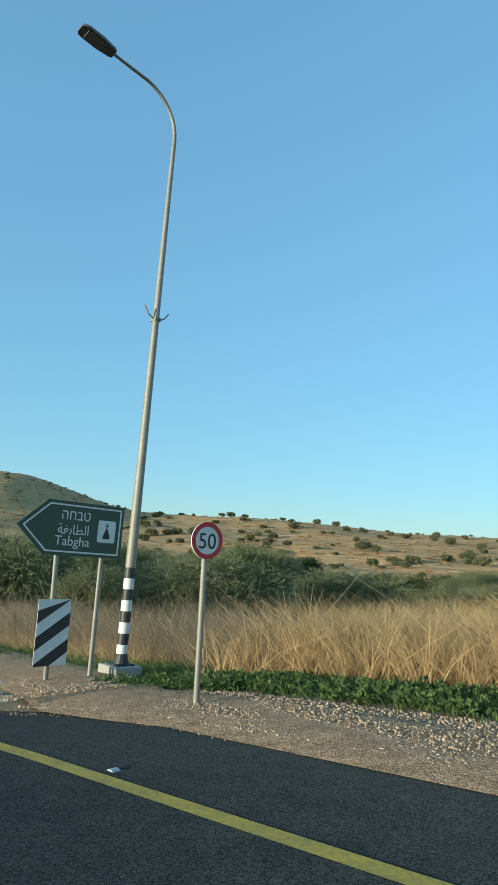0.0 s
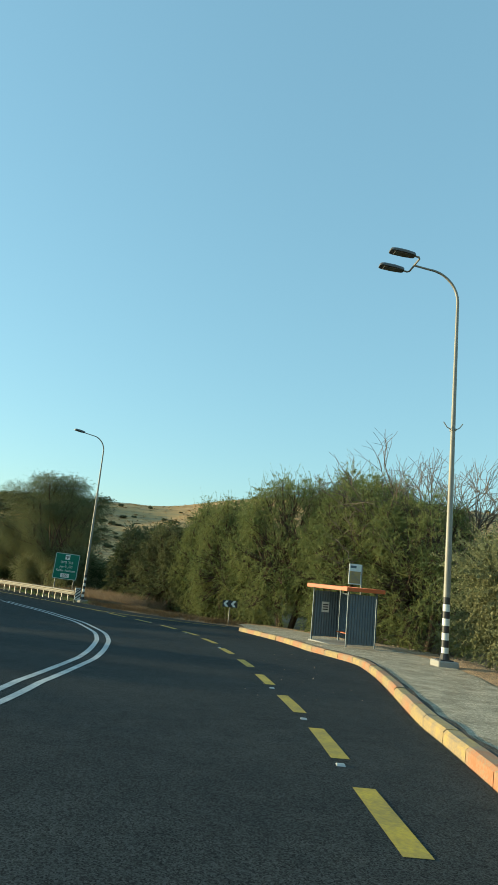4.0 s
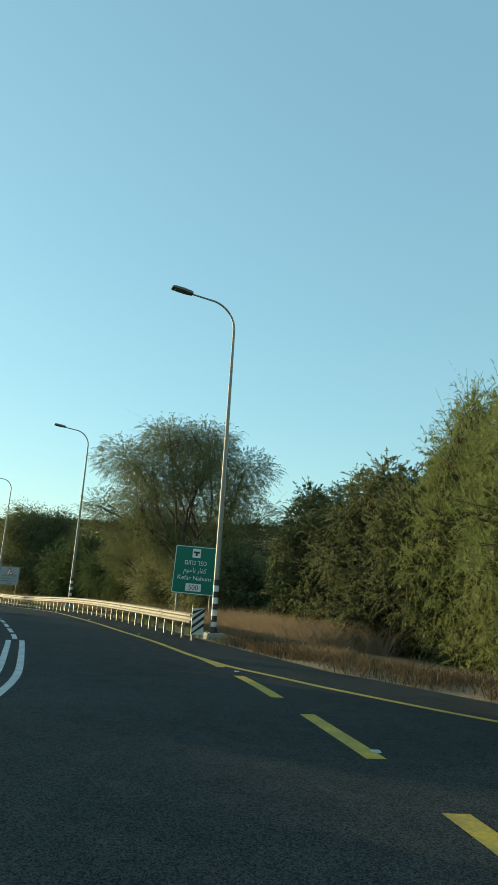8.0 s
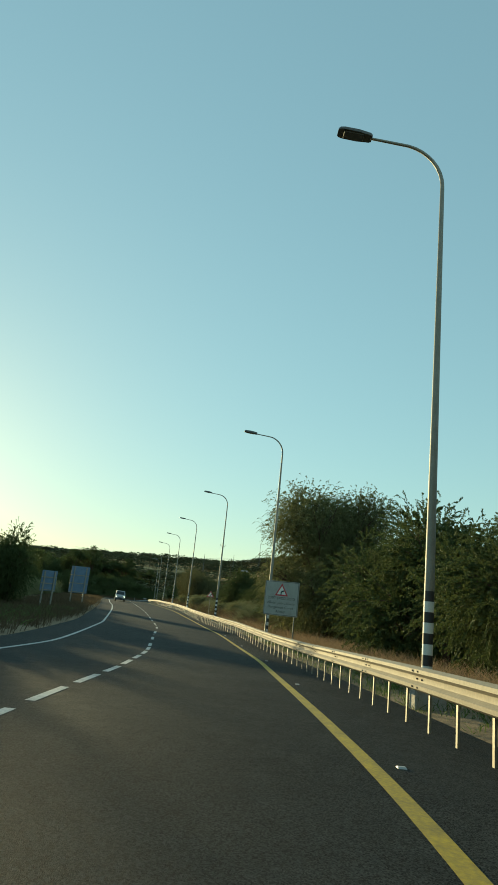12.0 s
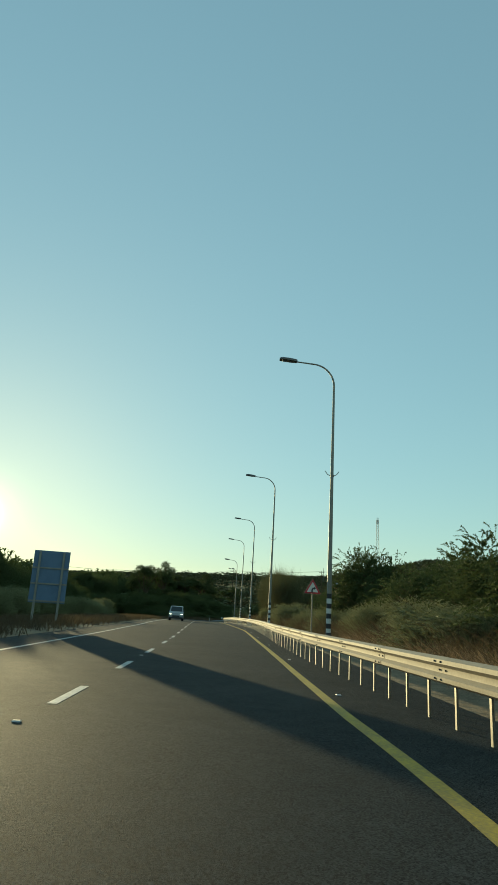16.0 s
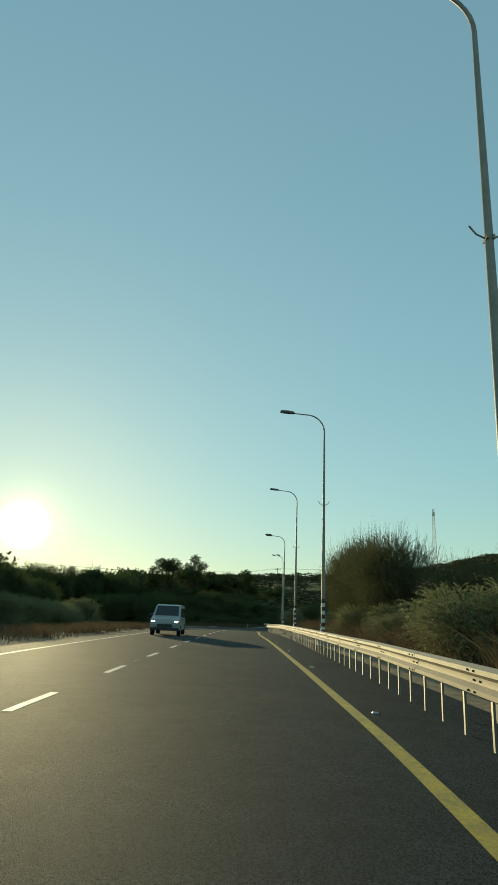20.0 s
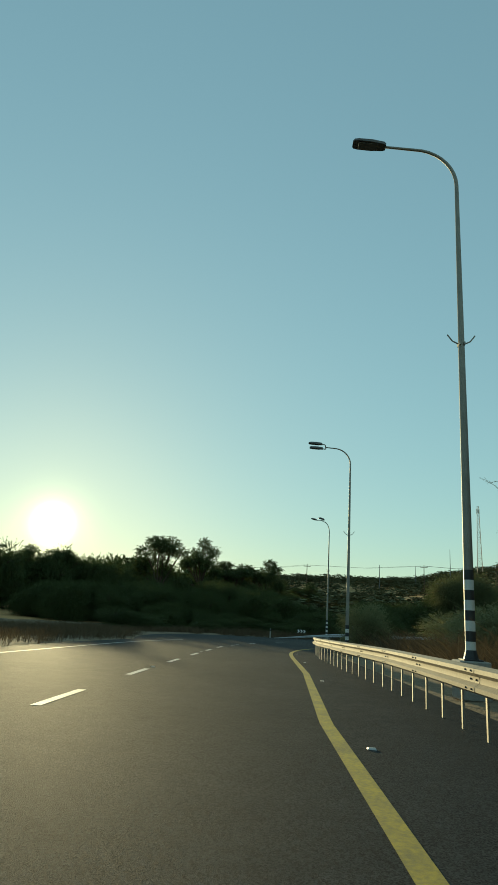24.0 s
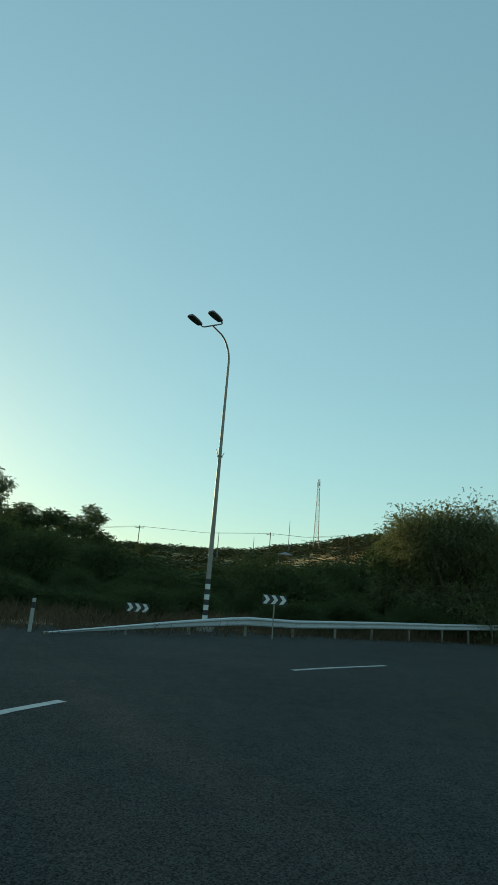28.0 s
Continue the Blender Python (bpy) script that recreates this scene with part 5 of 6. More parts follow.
def thicket(name, label, places, mat, seed, quads=220, leaf=0.5, kind_of="scrub"):
    """Many far bushes as one object; places of x, y, height, width."""
    rng = np.random.default_rng(seed)
    forms = [leaves(rng, bushy(rng, 1.0, 1.0, 7, 0.2), quads // 8, 0.16, leaf * 0.16, leaf * 0.09, 8, up=0.3, droop=0.3) for _ in range(3)]
    P = np.array(places, float)
    Z = ground_z(P[:, 0], P[:, 1]) - 0.1
    out = []
    for i, (x, y, h, w) in enumerate(P):
        a = rng.uniform(0, 6.28)
        v = forms[i % 3]
        c, s = math.cos(a) * w, math.sin(a) * w
        out.append(np.stack([v[:, 0] * c - v[:, 1] * s + x, v[:, 0] * s + v[:, 1] * c + y, v[:, 2] * h * 1.1 + Z[i]], 1))
    tagged(new(name, leaf_mesh(name, out, mat)), label, kind_of, kind="stuff")




def put(ob, x, y, size, turn=None, wide=None, sink=0.1, label="", group="", z=None):
    """Sets the prototype itself the first time, then copies; size scales its height."""
    turn = random.uniform(0, 360) if turn is None else turn
    w = wide or size
    m = pose(x, y, (lift(x, y) if z is None else z) - sink, 0, 0, turn) @ Matrix.Diagonal((w, w, size, 1))
    if ob.name not in USED:
        USED.add(ob.name)
        ob.matrix_basis = m
        o = ob
    else:
        o = copy_thing(ob, m)
    return tagged(o, label, "", group)


def beside(ob, s, d, h, w=None, turn=None, **kw):
    """Height h and width w in metres at a station of the road."""
    p = road(s, d)
    name = ob.name.split(".")[0]
    hh, ww = dict(tamarisk=(8, 7.5), plumed_tamarisk=(7.6, 7.5), shrub=(5.6, 6), broadleaf_tree=(6, 6), rounded_bush=(6, 6), acacia_tree=(13.5, 11), pepper_tree=(11, 10), eucalyptus=(18, 10), hill_tree=(4, 5))[name]
    return put(ob, p.x, p.y, h / hh, turn, (w or ww * h / hh) / ww, **kw)


for k, (s, d, h, w) in enumerate(((80.8, 11.2, 5.4, 6.5), (76.3, 12.2, 4.6, 5.0), (85.6, 11.8, 5.7, 5.0), (72.0, 14.0, 4.0, 4.5), (79.0, 16.0, 5.2, 6.0))):
    beside(SHRUB[k % 2], s, d, h, w)
for k, (s, d, h, w) in enumerate(((95.5, 12.4, 8.5, 7.4), (100.0, 11.0, 9.2, 7.4), (104, 10.2, 7.7, 6.0), (106.8, 10.6, 7.2, 6.0), (92.5, 13.5, 7.2, 7.0), (98, 15, 8.8, 8))):
    beside(TAM[k % 2], s, d, h, w)
for k, (s, d, h, w) in enumerate(((106.2, 12, 6.6, 5.6), (110, 14, 6.4, 6), (117, 10.5, 3.8, 5.0), (121.5, 9.5, 3.9, 5.2), (126.5, 9.5, 4.2, 5.0), (137.5, 9.6, 6.3, 7),
                                  (131.5, 9.5, 4.4, 5.5), (143, 9.8, 7.2, 7.6), (149.5, 10, 7.8, 8.4), (155, 10, 8.4, 8.0), (160, 12, 6.4, 6), (115, 15, 5, 6), (124, 15, 5, 7), (133, 15, 6, 7), (142, 15, 6.5, 7))):
    beside(DARK[k % 2], s, d, h, w)
for s, d, h, w in ((115.0, 10.4, 6.5, 6.8), (111.2, 10.6, 6.2, 6.2), (108.2, 11.2, 6.6, 5.4), (112.5, 14.0, 6.4, 6.0)):
    beside(ROUND, s, d, h, w)
beside(ACACIA, 124.6, 6.6, 11.3, 10.6, 0)
beside(ACACIA, 131.5, 8.4, 8.8, 8.6, 140)
beside(SHRUB[0], 121.8, 7.2, 4.6, 5.0)
beside(SHRUB[1], 127.2, 6.9, 4.9, 5.6)
beside(WILLOWY, 166.0, 9.2, 11.0, 10.2)
for k, (s, d, h, w) in enumerate(((196, 11.5, 6.0, 7), (204.5, 9.6, 7.2, 6.6), (213, 12, 5.4, 7), (200.5, 14, 6.6, 7), (188, 11.5, 5.8, 7), (178, 10.5, 6.4, 7), (183, 14, 6.6, 7), (192, 15, 6.8, 7), (208, 14.5, 6, 7), (220, 14, 4.6, 7), (228, 13, 4.6, 7))):
    beside(DARK[(k + 1) % 2], s, d, h, w)
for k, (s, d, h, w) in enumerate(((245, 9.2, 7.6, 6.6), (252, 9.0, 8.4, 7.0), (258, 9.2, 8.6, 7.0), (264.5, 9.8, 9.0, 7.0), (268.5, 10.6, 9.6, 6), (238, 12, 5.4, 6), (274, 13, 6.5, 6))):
    beside(PLUMED, s, d, h, w, label="feathery tamarisk in darkened backlit tones behind the guardrail")
for k, (s, d, h, w) in enumerate(((279, 11, 3.4, 6), (287, 12, 4.2, 7), (296, 11, 3.6, 6), (304, 13, 4, 7), (315, 12, 4.5, 7), (283, 17, 5, 7), (291, 18, 5, 7))):
    beside(SHRUB[k % 2], s, d, h, w, label="dense dark shrub on the inside of the bend")
for k in range(16):
    s = 182 + k * 4.3
    beside(SHRUB[k % 2], s, 7.2 + (k * 7 % 5) * 0.6, 2.2 + (k * 5 % 4) * 0.3, 4.6, label="low brown-green brush behind the guardrail")
beside(SHRUB[0], 289.0, 4.9, 3.2, 3.0, label="green bush at the foot of a street lamp")
# beyond the bend
for k, (x, y, h, w) in enumerate(((-272, 13, 10.2, 10), (-275, 17, 8.5, 9), (-280, 24, 8.6, 9), (-267, 3.5, 5.2, 7), (-283, 8, 6.5, 9), (-292, 16, 7, 9), (-276, -6, 5, 8), (-287, -14, 5.5, 8), (-298, 2, 6, 9))):
    put(DARK[k % 2], x, y, h / 6, None, w / 6)
put(WILLOWY, -269.5, 14.2, 9.0 / 11, 200, 0.95, label="tall dark bush with bare twigs on top outside the bend")
for x, y, h in ((-271, -13.5, 6.2), (-276, -10, 6.0), (-280, -15.5, 6.6), (-268, -18, 5.6)):
    put(DARK[0], x, y, h / 6, None, 1.1, label="dark tree in the grove outside the bend")
rowb = random.Random(8)
for k in range(56):       # thicket behind the far rail
    u = rowb.uniform(-6, 44)
    q = (8 if u < 16 else 3.5) + 24 * rowb.random() ** 1.3
    x, y = -243.7 - 0.74 * u - 0.67 * q, -3.6 + 0.67 * u - 0.74 * q
    r = math.hypot(x + 240, y - 6)
    h = min(8.5, 0.115 * r * rowb.uniform(0.65, 1.0) * (1.12 if u < 4 else 1.0))
    put(DARK[k % 2], x, y, h / 6, None, max(0.7, h / 5), label="dark bush in the thicket behind the far guardrail")
for k in range(40):       # the bushy slope beyond
    x, y = rowb.uniform(-345, -262), rowb.uniform(-38, 75)
    if y < -0.9 * (x + 258) - 4 or x < -275:
        put(DARK[k % 2], x, y, rowb.uniform(0.55, 0.95), None, rowb.uniform(1.0, 1.6), label="dark bush on the slope beyond the bend")
scrub = []
for k in range(1900):      # scrub on the far ridge
    az, r = radians(rowb.uniform(58, 116)), 240 + 690 * rowb.random() ** 0.75
    scrub.append((-60 - math.sin(az) * r, 20 + math.cos(az) * r, rowb.uniform(2.6, 5.0) * (0.7 + r / 1400), rowb.uniform(14, 26)))
thicket("ridge_scrub", "dark scrub covering the slopes of the far ridge", scrub, RIDGE, 14, 330, 0.6)
# tall trees and the tree line on the far side
for k, (x, y, h, w) in enumerate(((-288, -36, 15.2, 10), (-319, -39.7, 17.2, 8.5), (-335, -37.5, 15.2, 11), (-338, -29.6, 15.8, 10), (-328, -34, 13, 9), (-306, -58, 10, 8), (-316, -67, 11, 9), (-392, -30, 11, 10), (-338, -74, 12, 9), (-320, -85, 16, 10), (-305, -96, 15, 10), (-290, -80, 13, 9), (-287, -55.5, 14.5, 8), (-281, -58, 12.5, 8))):
    put(EUCA[k % 2], x, y, h / 19.6, None, w / 8.8)
row = random.Random(5)
def under_sun(s, d, h):
    """Trees on the far side shade the road behind them, and stay low enough to let the sun reach it further on."""
    return min(h, (0.118 if s < 236 else 0.096) * abs(d) / math.sin(radians(max(15, 123.8 - heading(s)))))


def far_hedge(u, v, top, width):
    """A tall shrub u metres towards the sun's side, v across, up to the height top."""
    x, y = 0.831 * u - 0.556 * v, 0.556 * u + 0.831 * v
    h = top - lift(x, y)
    put(SHRUB[int(v) % 2], x, y, h / 5.6, None, width / 6, label="tall shrub in the hedge along the far side")


for k in range(7):
    far_hedge(-20, 4.6 + k * 0.95, -2.3 + 0.12 * (k % 3), 2.8)
for k in range(10):
    far_hedge(-33, 36.5 + k * 1.5, -3.5 + 0.12 * (k * 5 % 3), 3.2)
for k in range(6):
    far_hedge(-70, 53.0 + k * 1.7, -1.3 + 0.2 * (k % 3), 4.4)
for k in range(9):
    far_hedge(-27, 22.0 + k * 1.3, -3.2 + 0.15 * (k * 5 % 3), 3.2)
for k, s in enumerate(np.arange(160, 286, 2.7)):
    d = -prof(s, [(160, 21), (190, 24), (230, 25), (270, 24), (300, 26)]) - row.uniform(0, 2.5)
    beside(DARK[k % 2], s, d, under_sun(s, d, row.uniform(5.9, 7.0) + (1.2 if s < 236 else 0)), row.uniform(7, 8.5), label="dark tree in the tree line across the road")
behind = []
for s in np.arange(162, 286, 1.7):
    d = -31 - row.uniform(0, 5)
    p = road(s, d)
    behind.append((p.x, p.y, under_sun(s, d, row.uniform(7.0, 8.6)), row.uniform(7, 9.5)))
for _ in range(34):
    behind.append((row.uniform(-378, -318), row.uniform(-88, -50), row.uniform(8, 11.5), row.uniform(9, 12)))
for k in range(60):
    x, y, h, w = row.uniform(-345, -250), row.uniform(-75, -52), row.uniform(7.5, 10.5), row.uniform(6, 9)
    put(DARK[k % 2], x, y, h / 5.3, None, w / 5, label="dark tree in the woodland across the road")
thicket("woodland", "dark woodland behind the tree line across the road", behind, LEAF_DARK, 15, 1700, 0.42, "woodland")
for k, s in enumerate(np.arange(158, 286, 3.3)):
    beside(SHRUB[k % 2], s, -20.5 - row.uniform(0, 2), row.uniform(2.6, 3.8), row.uniform(4.5, 6), label="low dark bush below the tree line")
for k in range(50):
    x, y = row.uniform(-345, -236), row.uniform(-58, -16)
    tall = row.uniform(0.7, 0.95) if y < -36 or x < -288 else row.uniform(0.35, 0.55)
    put(DARK[k % 2], x, y, tall, None, row.uniform(1.0, 1.4), label="dark tree in the tree line across the road")
for k, (s, d, h) in enumerate(((158, -14.5, 3.9), (165, -17, 4.0), (148, -19, 4.4))):
    beside(SHRUB[k % 2], s, d, h, 6.0, label="grey-green shrub on the far verge")
for k, s in enumerate(np.arange(52, 150, 6.5)):     # hedge along the far side, behind the first bends
    beside(SHRUB[k % 2], s, -27 - row.uniform(0, 5), (row.uniform(0.9, 2.4) if s < 78 else row.uniform(1.6, 2.8) if s < 108 else row.uniform(2.6, 3.4)), 7.0, label="shrub in the hedge along the far side")
put(DARK[1], -117.5, 10.6, 7.8 / 6, 40, 1.0, label="dark bushy tree on the verge across the road")
put(SHRUB[0], -120.5, 9.0, 3.2 / 5.6, 80, 0.8, label="dense shrub beside a tree across the road")
for k in range(9):      # grove on the outside of the bend
    put(DARK[k % 2], row.uniform(-292, -268), row.uniform(-35, -18), row.uniform(1.1, 1.3), None, row.uniform(1.2, 1.5), label="dark tree in the grove outside the bend")
for k in range(9):
    put(DARK[k % 2], row.uniform(-277, -258), row.uniform(-37, -24), row.uniform(0.95, 1.1), None, row.uniform(1.1, 1.4), label="dark tree in the grove outside the bend")
# trees below the hill, and on it
for k in range(125):
    x = row.uniform(-70, 75)
    y = row.uniform(34, 120) + max(0, -x) * 0.5
    put((SHRUB + DARK[:1] + SHRUB)[k % 5], x, y, row.uniform(0.75, 1.25) * (1.0 if y < 70 else 1.3) * (1.0 if x < 2 + 0.1 * y else 0.62), None, row.uniform(1.0, 1.6), label="bush on the low ground below the hill")
for k in range(260):
    az, r = radians(row.uniform(-32, 9) if k % 10 < 7 else row.uniform(9, 66)), row.uniform(230, 552)
    if k % 5 == 0:
        r = row.uniform(535, 560)
    size = row.uniform(0.5, 0.9) if k % 5 == 0 else row.uniform(0.9, 1.9) if k % 10 < 7 else row.uniform(0.6, 1.2)
    put(SMALL[k % 2], -60 - math.sin(az) * r, 20 + math.cos(az) * r, size * 0.8, None, size * row.uniform(0.8, 1.2), group="trees on the hill")

for k, (az, size) in enumerate(((26.1, 0.8), (24.5, 0.75), (23.0, 1.0), (22.4, 1.1), (20.6, 0.6), (19.4, 1.0), (18.6, 1.5), (17.9, 1.2), (15.5, 0.8))):
    put(SMALL[k % 2], -60 - math.sin(radians(az)) * 553, 20 + math.cos(radians(az)) * 553, size * 0.9, None, size * 1.2, group="trees on the hill")

for k in range(70):      # bushes between the fields of the valley's slope
    az, r, size = radians(row.uniform(42, 66)), row.uniform(190, 430), row.uniform(0.5, 1.0)
    put(SMALL[k % 2], -60 - math.sin(az) * r, 20 + math.cos(az) * r, size * 0.65, None, size * 1.7, label="low grey-green bush between dry fields", group="bushes on the slope")


tufts = []
for _ in range(5200):
    az, r = radians(row.uniform(-40, 70)), row.uniform(190, 560)
    tufts.append((-60 - math.sin(az) * r, 20 + math.cos(az) * r, row.uniform(0.35, 0.9), row.uniform(2.0, 6.0)))
thicket("hill_grass", "dry golden grass tufts all over the hillside", tufts, HILLGRASS, 16, 24, 2.0, "grass")


def cypress(x, y, h):
    ob = thing("cypress", "slim dark cypress on the hill's crest", "tree", pose(x, y, lift(x, y)), "cypresses")
    rng = np.random.default_rng(int(h * 100))
    part("trunk", Geo().tube([(0, 0, -0.5), (0, 0, h * 0.5)], [0.25, 0.12], 8), BARK, ob)
    part("crown", leaf_mesh("crown", [leaves(rng, [(0, 0, h * (0.15 + 0.13 * i), 1.3 - 0.17 * i, 1.3 - 0.17 * i, h * 0.13) for i in range(7)], 260, 0.9, 0.7, 0.35, 6, up=1.6, droop=0.0)], LEAF_DARK), LEAF_DARK, ob)


for k in range(7):
    az = radians(34.6 + k * 0.42 + 0.5 * (k > 3))
    cypress(-60 - math.sin(az) * 548, 20 + math.cos(az) * 548, 9 + 2.5 * ((k * 7) % 5) / 5)


def bare_tree(m, seed, h):
    ob = thing("bare_tree", "leafless grey-brown tree behind the bus stop", "tree", m)
    rng = np.random.default_rng(seed)
    g = Geo()

    def grow(p, d, length, r, depth):
        q = p + d * length
        g.tube([p, p.lerp(q, 0.5) + Vector(rng.normal(size=3)) * length * 0.06, q], [r, r * 0.85, r * 0.68], 6 if depth > 2 else 4, cap=False)
        if depth == 0:
            return
        for _ in range(3 if depth > 1 else 2):
            nd = (d + Vector(rng.normal(size=3)) * 0.62 + Vector((0, 0, 0.12))).normalized()
            grow(q, nd, length * rng.uniform(0.62, 0.85), r * 0.62, depth - 1)
    for k in range(3):
        grow(Vector((0, 0, -0.3)), Vector((rng.normal() * 0.25, rng.normal() * 0.25, 1)).normalized(), h * 0.34, 0.11, 5)
    part("bare_crown", g, BARE, ob)


BARE = material("grey_brown_twig_bark", (0.20, 0.15, 0.11), 0.9, second=(0.13, 0.10, 0.075), scale=6)
for k, (s, d, h) in enumerate(((95.0, 14.6, 10.6), (93.4, 15.6, 10.2))):
    p = road(s, d)
    bare_tree(pose(p.x, p.y, lift(p.x, p.y)), 80 + k, h)


def blades(name, label, rows, mat, seed, category="grass", lean=0.35, wide=0.012, place=None):
    """Tufts of bent blades; rows of s0, s1, d0, d1, tufts, blades, height, spread."""
    rng = np.random.default_rng(seed)
    P, H, SP = [], [], []
    for s0, s1, d0, d1, n, per, h, spr in rows:
        for _ in range(n):
            s, d = rng.uniform(s0, s1), rng.uniform(d0, d1)
            base = prof(s, RIGHT) if d > 0 else prof(s, LEFT)
            p = place(s, d) if place else road(s, base + d)
            P += [(p.x, p.y, p.z)] * per
            H += [h * rng.uniform(0.55, 1.15)] * per
            SP += [spr] * per
    P, H, SP = np.array(P), np.array(H)[:, None] * rng.uniform(0.5, 1.1, (len(P), 1)), np.array(SP)[:, None]
    zz = ground_z(P[:, 0], P[:, 1]) if len(P) < 90000 else P[:, 2]
    P[:, 2] = zz
    n = len(P)
    off = rng.normal(size=(n, 2)) * SP
    P[:, :2] += off
    ld = np.concatenate([off / (SP + 1e-6) * lean * 0.5 + rng.normal(scale=lean, size=(n, 2)), np.ones((n, 1))], 1)
    sd = np.cross(ld, rng.normal(size=(n, 3)))
    sd /= np.linalg.norm(sd, axis=1)[:, None]
    w = wide * rng.uniform(0.6, 1.5, (n, 1))
    bend = np.concatenate([ld[:, :2] * 1.1, -0.12 * np.ones((n, 1))], 1)
    a, b, c = P - [0, 0, 0.05], P + ld * H * 0.55, P + ld * H * 0.55 + (ld + bend * 0.6) * H * 0.45
    V = np.stack([a - sd * w, a + sd * w, b + sd * w * 0.8, b - sd * w * 0.8, c + sd * w * 0.25, c - sd * w * 0.25], 1).reshape(-1, 3)
    k = np.arange(n)[:, None] * 6
    Q = np.concatenate([k + [0, 1, 2, 3], k + [3, 2, 4, 5]])
    tagged(new(name, np_mesh(name, V, Q, mat)), label, category, kind="stuff")


EDGE = [(56, 6.3), (67, 6.8), (74, 8.0), (84, 10.6)]
TANGLE = material("tangled_dry_weeds", (0.48, 0.37, 0.24), 0.85, second=(0.19, 0.145, 0.095), scale=1.5, island=0.6, through=0.3, spec=0.15)
blades("tall_dry_grass", "tall pale dry grass behind the shoulder",
       [(30, 56.5, 3.6, 9.5, 1500, 24, 0.75, 0.16), (30, 56.5, 3.7, 9.5, 1050, 34, 1.2, 0.12), (30, 57.5, 4.2, 12, 420, 24, 1.4, 0.12), (30, 60, 9, 16, 800, 24, 1.3, 0.3)], STRAW, 1, lean=0.42, wide=0.0055)
blades("tangled_dry_weeds", "tangled tall brown dry weeds beside the shrubs",
       [(56, 79, 0.9, 4.4, 520, 40, 1.4, 0.2), (56, 79, 0.6, 3.6, 420, 26, 0.8, 0.26), (56, 77, 1.4, 4.5, 90, 14, 2.0, 0.14)], TANGLE, 12, lean=0.42, wide=0.0048,
       place=lambda s, d: road(s, prof(s, EDGE) + d))
blades("edge_weeds", "low green weeds between the gravel and the dry weeds", [(57, 77, -0.2, 0.7, 900, 14, 0.24, 0.12)], WEED, 13, lean=0.8, wide=0.010,
       place=lambda s, d: road(s, prof(s, EDGE) + d))
blades("scrubby_dry_weeds", "low scrubby dry weeds beside the gravel", [(59, 76, 4.6, 9.0, 620, 26, 0.6, 0.3)], STRAW, 9, lean=0.5, wide=0.004)
blades("green_weeds", "low green weeds at the foot of the dry grass",
       [(42, 57, 2.2, 3.9, 420, 16, 0.19, 0.13), (57, 62, 3.2, 4.8, 160, 14, 0.2, 0.1), (58, 74, 3.6, 4.8, 420, 12, 0.18, 0.1), (112, 170, 0.1, 1.5, 500, 9, 0.2, 0.1)], WEED, 2, lean=0.6, wide=0.0065)


def mallow(name, label, rows, seed):
    """Low leafy weeds: rosettes of broad leaves on short stalks; rows of s0, s1, d0, d1, count, height."""
    rng = np.random.default_rng(seed)
    out = []
    for s0, s1, d0, d1, n, h in rows:
        for _ in range(n):
            s, f = rng.uniform(s0, s1), rng.random() ** 1.3
            p = road(s, prof(s, RIGHT) + d0 + (d1 - d0) * f)
            clump = 0.5 + 0.9 * noise.noise(Vector((p.x * 0.55, p.y * 0.55, 4.0))) + (0.2 if s > 51 else -0.42)
            if rng.random() > clump * 1.3:
                continue
            q = h * rng.uniform(0.4, 1.0) * (0.6 + 0.8 * max(0, clump))
            v = leaves(rng, [(0, 0, q * 0.45, q * 0.9, q * 0.9, q * 0.5)], 9, q * 0.4, 0.055, 0.05, 5, up=0.7, droop=0.2, loose=0.9)
            out.append(v + np.array([p.x, p.y, lift(p.x, p.y)]))
    tagged(new(name, leaf_mesh(name, out, WEED)), label, "weeds", kind="stuff")


mallow("leafy_weeds", "low leafy green weeds at the foot of the dry grass", [(42, 57.3, 2.25, 3.7, 1250, 0.165), (57, 74, 3.5, 4.6, 260, 0.16)], 22)
blades("rusty_dry_grass", "rusty dry grass along the verge",
       [(109.5, 118, 1.9, 4.8, 340, 44, 0.85, 0.2), (107, 113, 1.2, 2.2, 90, 20, 0.3, 0.2), (118, 190, 1.4, 4.5, 1500, 24, 0.75, 0.22), (282, 300, 0.3, 3.5, 260, 18, 0.6, 0.25)], RUST, 3, lean=0.38, wide=0.0055)
blades("dry_reeds", "brown dry reeds and brush behind the guardrail",
       [(99, 112, 0.4, 2.2, 420, 16, 0.3, 0.2), (172, 292, 2.4, 10.0, 3000, 26, 1.35, 0.4), (185, 245, 6.0, 13.0, 900, 24, 2.5, 0.45)], REED, 4, lean=0.45, wide=0.0075)
blades("verge_grass", "dry grass on the far verge",
       [(118, 300, -9.0, -0.5, 3800, 14, 0.5, 0.3), (45, 120, -8.0, -1.0, 900, 12, 0.4, 0.25)], REED, 5, wide=0.012)
blades("bend_grass", "brown dry grass and weeds on the wide verge of the bend", [(268, 316, -33, -15.6, 3000, 14, 0.6, 0.3)], REED, 15, lean=0.45, wide=0.012,
       place=lambda s, d: road(s, d))
blades("verge_weeds", "dull green weeds on the far verge", [(112, 180, -12.0, -1.2, 1500, 10, 0.35, 0.2)], WEED, 8, lean=0.7, wide=0.02)

blades("bank_grass", "brown dry grass on the bank behind the far guardrail", [(-4, 46, 1.0, 9.0, 900, 16, 0.75, 0.3)], REED, 6, wide=0.014,
       place=lambda u, q: Vector((-243.7 - 0.74 * u - 0.67 * q, -3.6 + 0.67 * u - 0.74 * q, -9.6)))


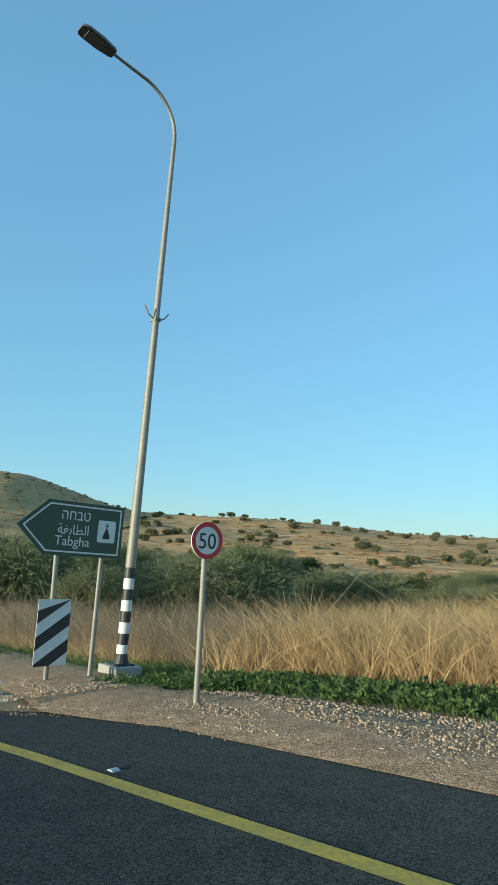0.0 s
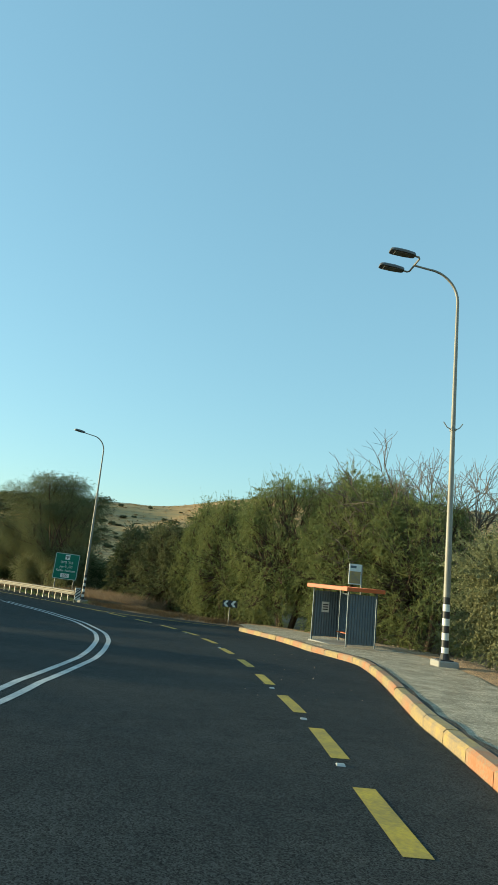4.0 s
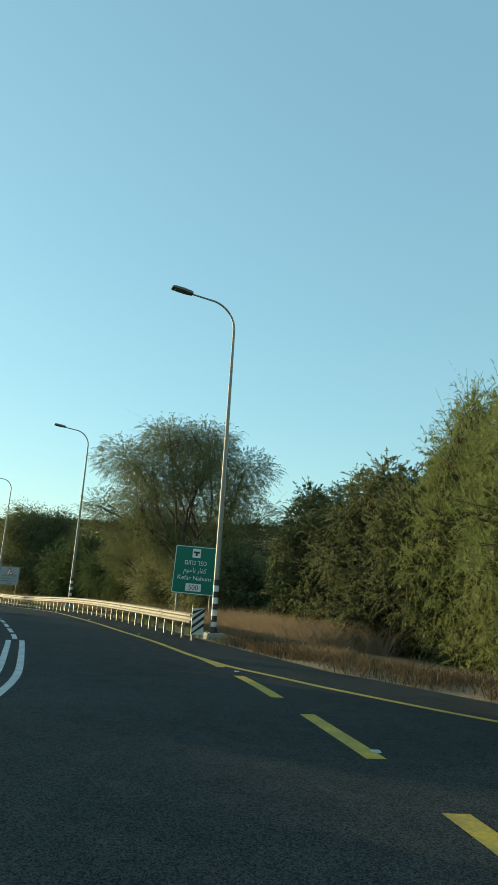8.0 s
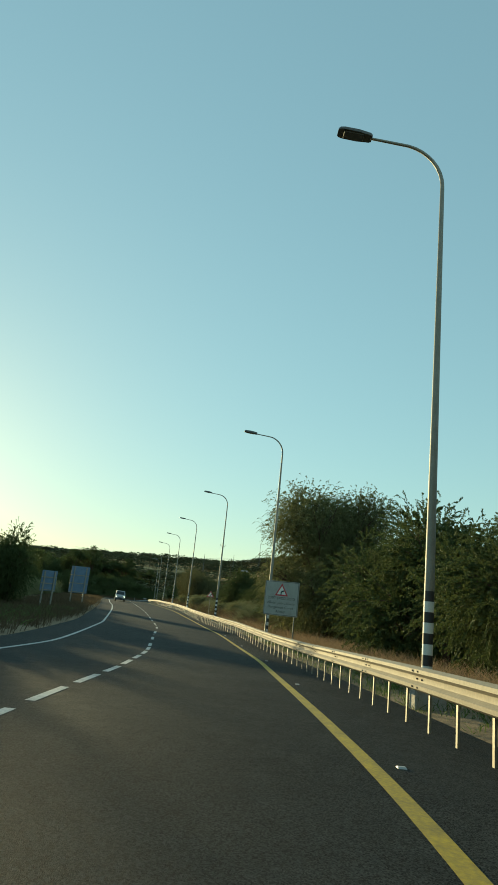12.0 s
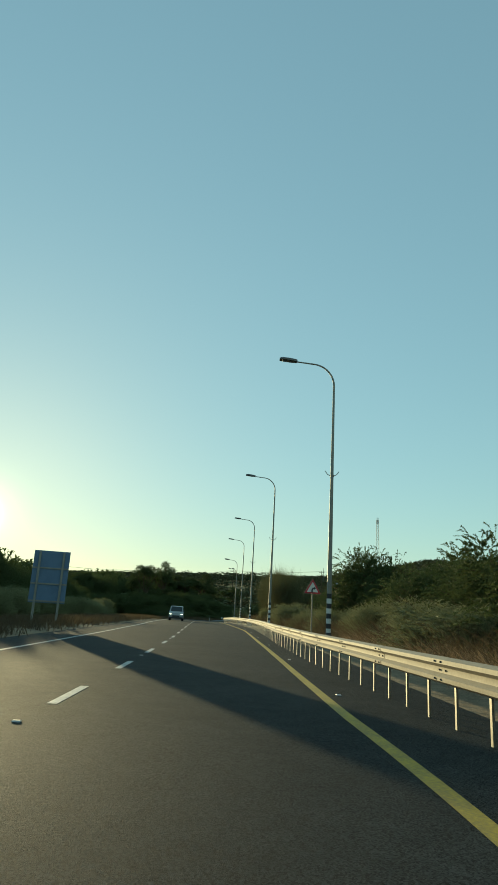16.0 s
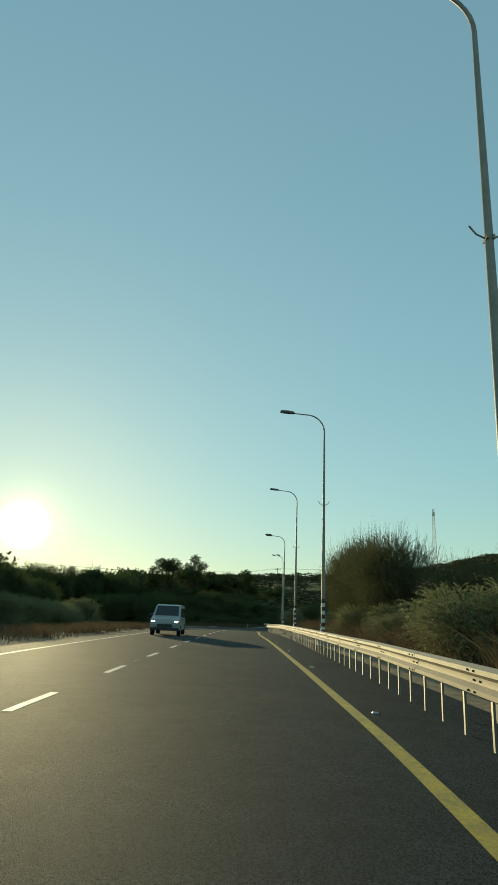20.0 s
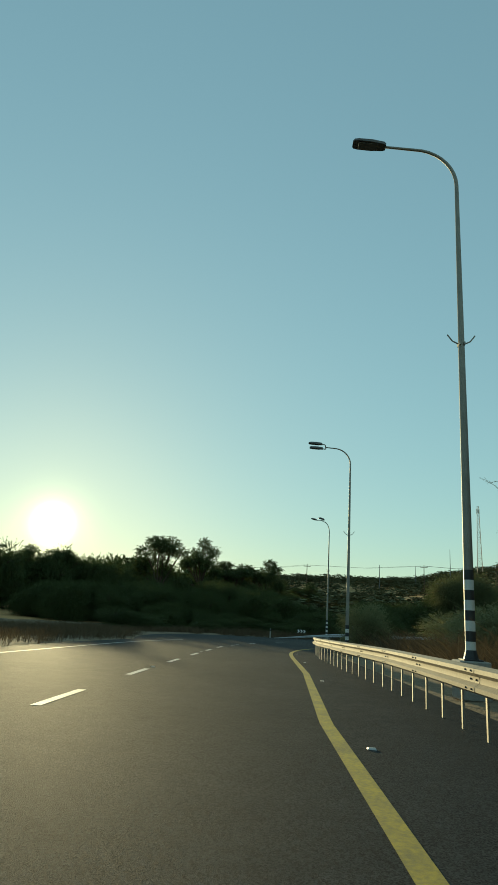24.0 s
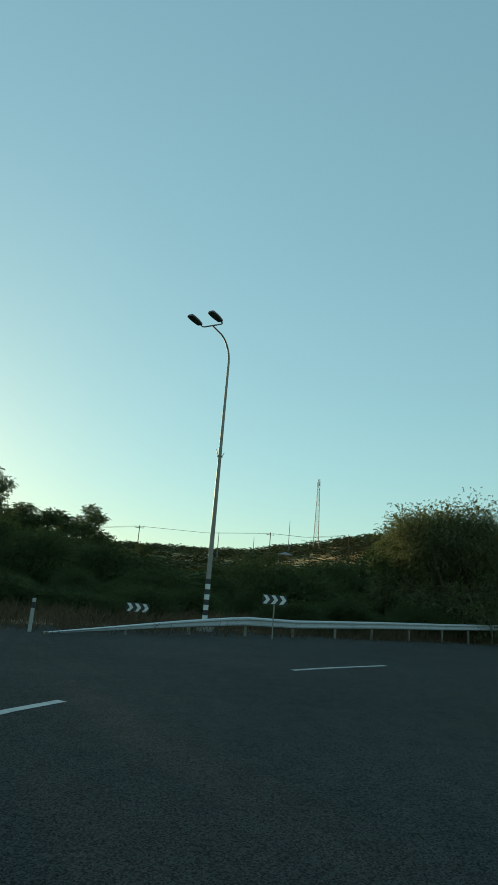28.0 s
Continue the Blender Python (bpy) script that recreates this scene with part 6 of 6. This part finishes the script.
# ---- distance ----
def lattice_tower(x, y, base, top):
    ob = thing("lattice_mast", "tall lattice radio mast on the far ridge", "radio mast", pose(x, y, base))
    h = top - base
    g = Geo()
    for sx, sy in ((-1, -1), (1, -1), (1, 1), (-1, 1)):
        g.tube([(sx * 2.2, sy * 2.2, -3), (sx * 0.6, sy * 0.6, h)], 0.16, 5)
    part("legs", g, LAMPGREY, ob)
    g = Geo()
    n = 14
    for i in range(n):
        z0, z1 = h * i / n, h * (i + 1) / n
        r0, r1 = 2.2 - 1.6 * i / n, 2.2 - 1.6 * (i + 1) / n
        c = [(-1, -1), (1, -1), (1, 1), (-1, 1)]
        for k in range(4):
            a, b = c[k], c[(k + 1) % 4]
            g.tube([(a[0] * r0, a[1] * r0, z0), (b[0] * r1, b[1] * r1, z1)], 0.1, 4)
            g.tube([(a[0] * r1, a[1] * r1, z1), (b[0] * r1, b[1] * r1, z1)], 0.09, 4)
    part("bracing", g, LAMPGREY, ob)
    for k in range(3):
        a = k * 2.1
        part("antenna", Geo().box((math.cos(a) * 1.0 - 0.25, math.sin(a) * 1.0 - 0.25, h - 6), (math.cos(a) * 1.0 + 0.25, math.sin(a) * 1.0 + 0.25, h - 2), 0.05), SIGNGREY, ob)


lattice_tower(-703, 44, 30, 87)


def mast(x, y, top, h):
    ob = thing("thin_mast", "thin steel mast on the far ridge", "mast", pose(x, y, top - h), "masts")
    part("pole", Geo().tube([(0, 0, -3), (0, 0, h)], [0.35, 0.12], 6), LAMPGREY, ob)


mast(-646, 21, 46, 26)
mast(-640, -2, 33, 14)
mast(-560, -20, 26, 12)


def power_pole(x, y, top, h, turn):
    ob = thing("power_pole", "wooden power pole with a crossarm and insulators", "power pole", pose(x, y, top - h, 0, 0, turn), "power poles")
    part("pole", Geo().tube([(0, 0, -4), (0, 0, h)], [0.22, 0.14], 8), BARK, ob)
    part("crossarm", Geo().box((-1.6, -0.08, h - 1.1), (1.6, 0.08, h - 0.9)), BARK, ob)
    for q in (-1.4, 0, 1.4):
        part("insulator", Geo().tube([(q, 0, h - 0.9), (q, 0, h - 0.5 + 0.6 * (q == 0))], 0.09, 6), SIGNGREY, ob)


POLES = [(-487, 6, 20, 90), (-464, 35, 19, 80), (-470, -45, 17, 100), (-444, -74, 13, 105)]
for x, y, top, turn in POLES:
    power_pole(x, y, top, 11, turn)
wire = Geo()
for (x0, y0, z0, _), (x1, y1, z1, _) in ((POLES[1], POLES[0]), (POLES[0], POLES[2]), (POLES[2], POLES[3]), (POLES[3], (-400, -150, 12, 0))):
    for q in (-1.2, 1.2):
        wire.tube([(x0, y0 + q, z0 - 0.4), ((x0 + x1) / 2, (y0 + y1) / 2 + q, (z0 + z1) / 2 - 1.6), (x1, y1 + q, z1 - 0.4)], 0.05, 4)
tagged(part("power_lines", wire, BLACK), "thin power lines strung between the far poles", "power line")
ob = thing("canopy_shelter", "small open canopy with a pitched roof on the ridge", "canopy", pose(-520, 14, lift(-520, 14)))
part("roof", Geo().add([(-3.5, -3.5, 3.2), (3.5, -3.5, 3.2), (3.5, 3.5, 3.2), (-3.5, 3.5, 3.2), (0, 0, 4.6)], [(0, 1, 4), (1, 2, 4), (2, 3, 4), (3, 0, 4), (3, 2, 1, 0)]), SIGNGREY, ob)
for sx in (-3, 3):
    for sy in (-3, 3):
        part("post", Geo().tube([(sx, sy, -3), (sx, sy, 3.2)], 0.12, 6), POLE, ob)


def delineator(m):
    ob = thing("marker_post", "white plastic roadside marker post", "marker post", m)
    part("post", Geo().box((-0.06, -0.03, -0.3), (0.06, 0.03, 1.0), 0.01), DIMMED_WHITE, ob)
    part("band", Geo().box((-0.062, -0.032, 0.7), (0.062, 0.032, 0.88)), BLACK, ob)


delineator(pose(-244.1, -4.2, -9.5, 0, 0, 100) @ Matrix.Diagonal((0.8, 0.8, 0.85, 1)))
delineator(pose(-224.6, 5.26, -9.48, 0, 0, 95))
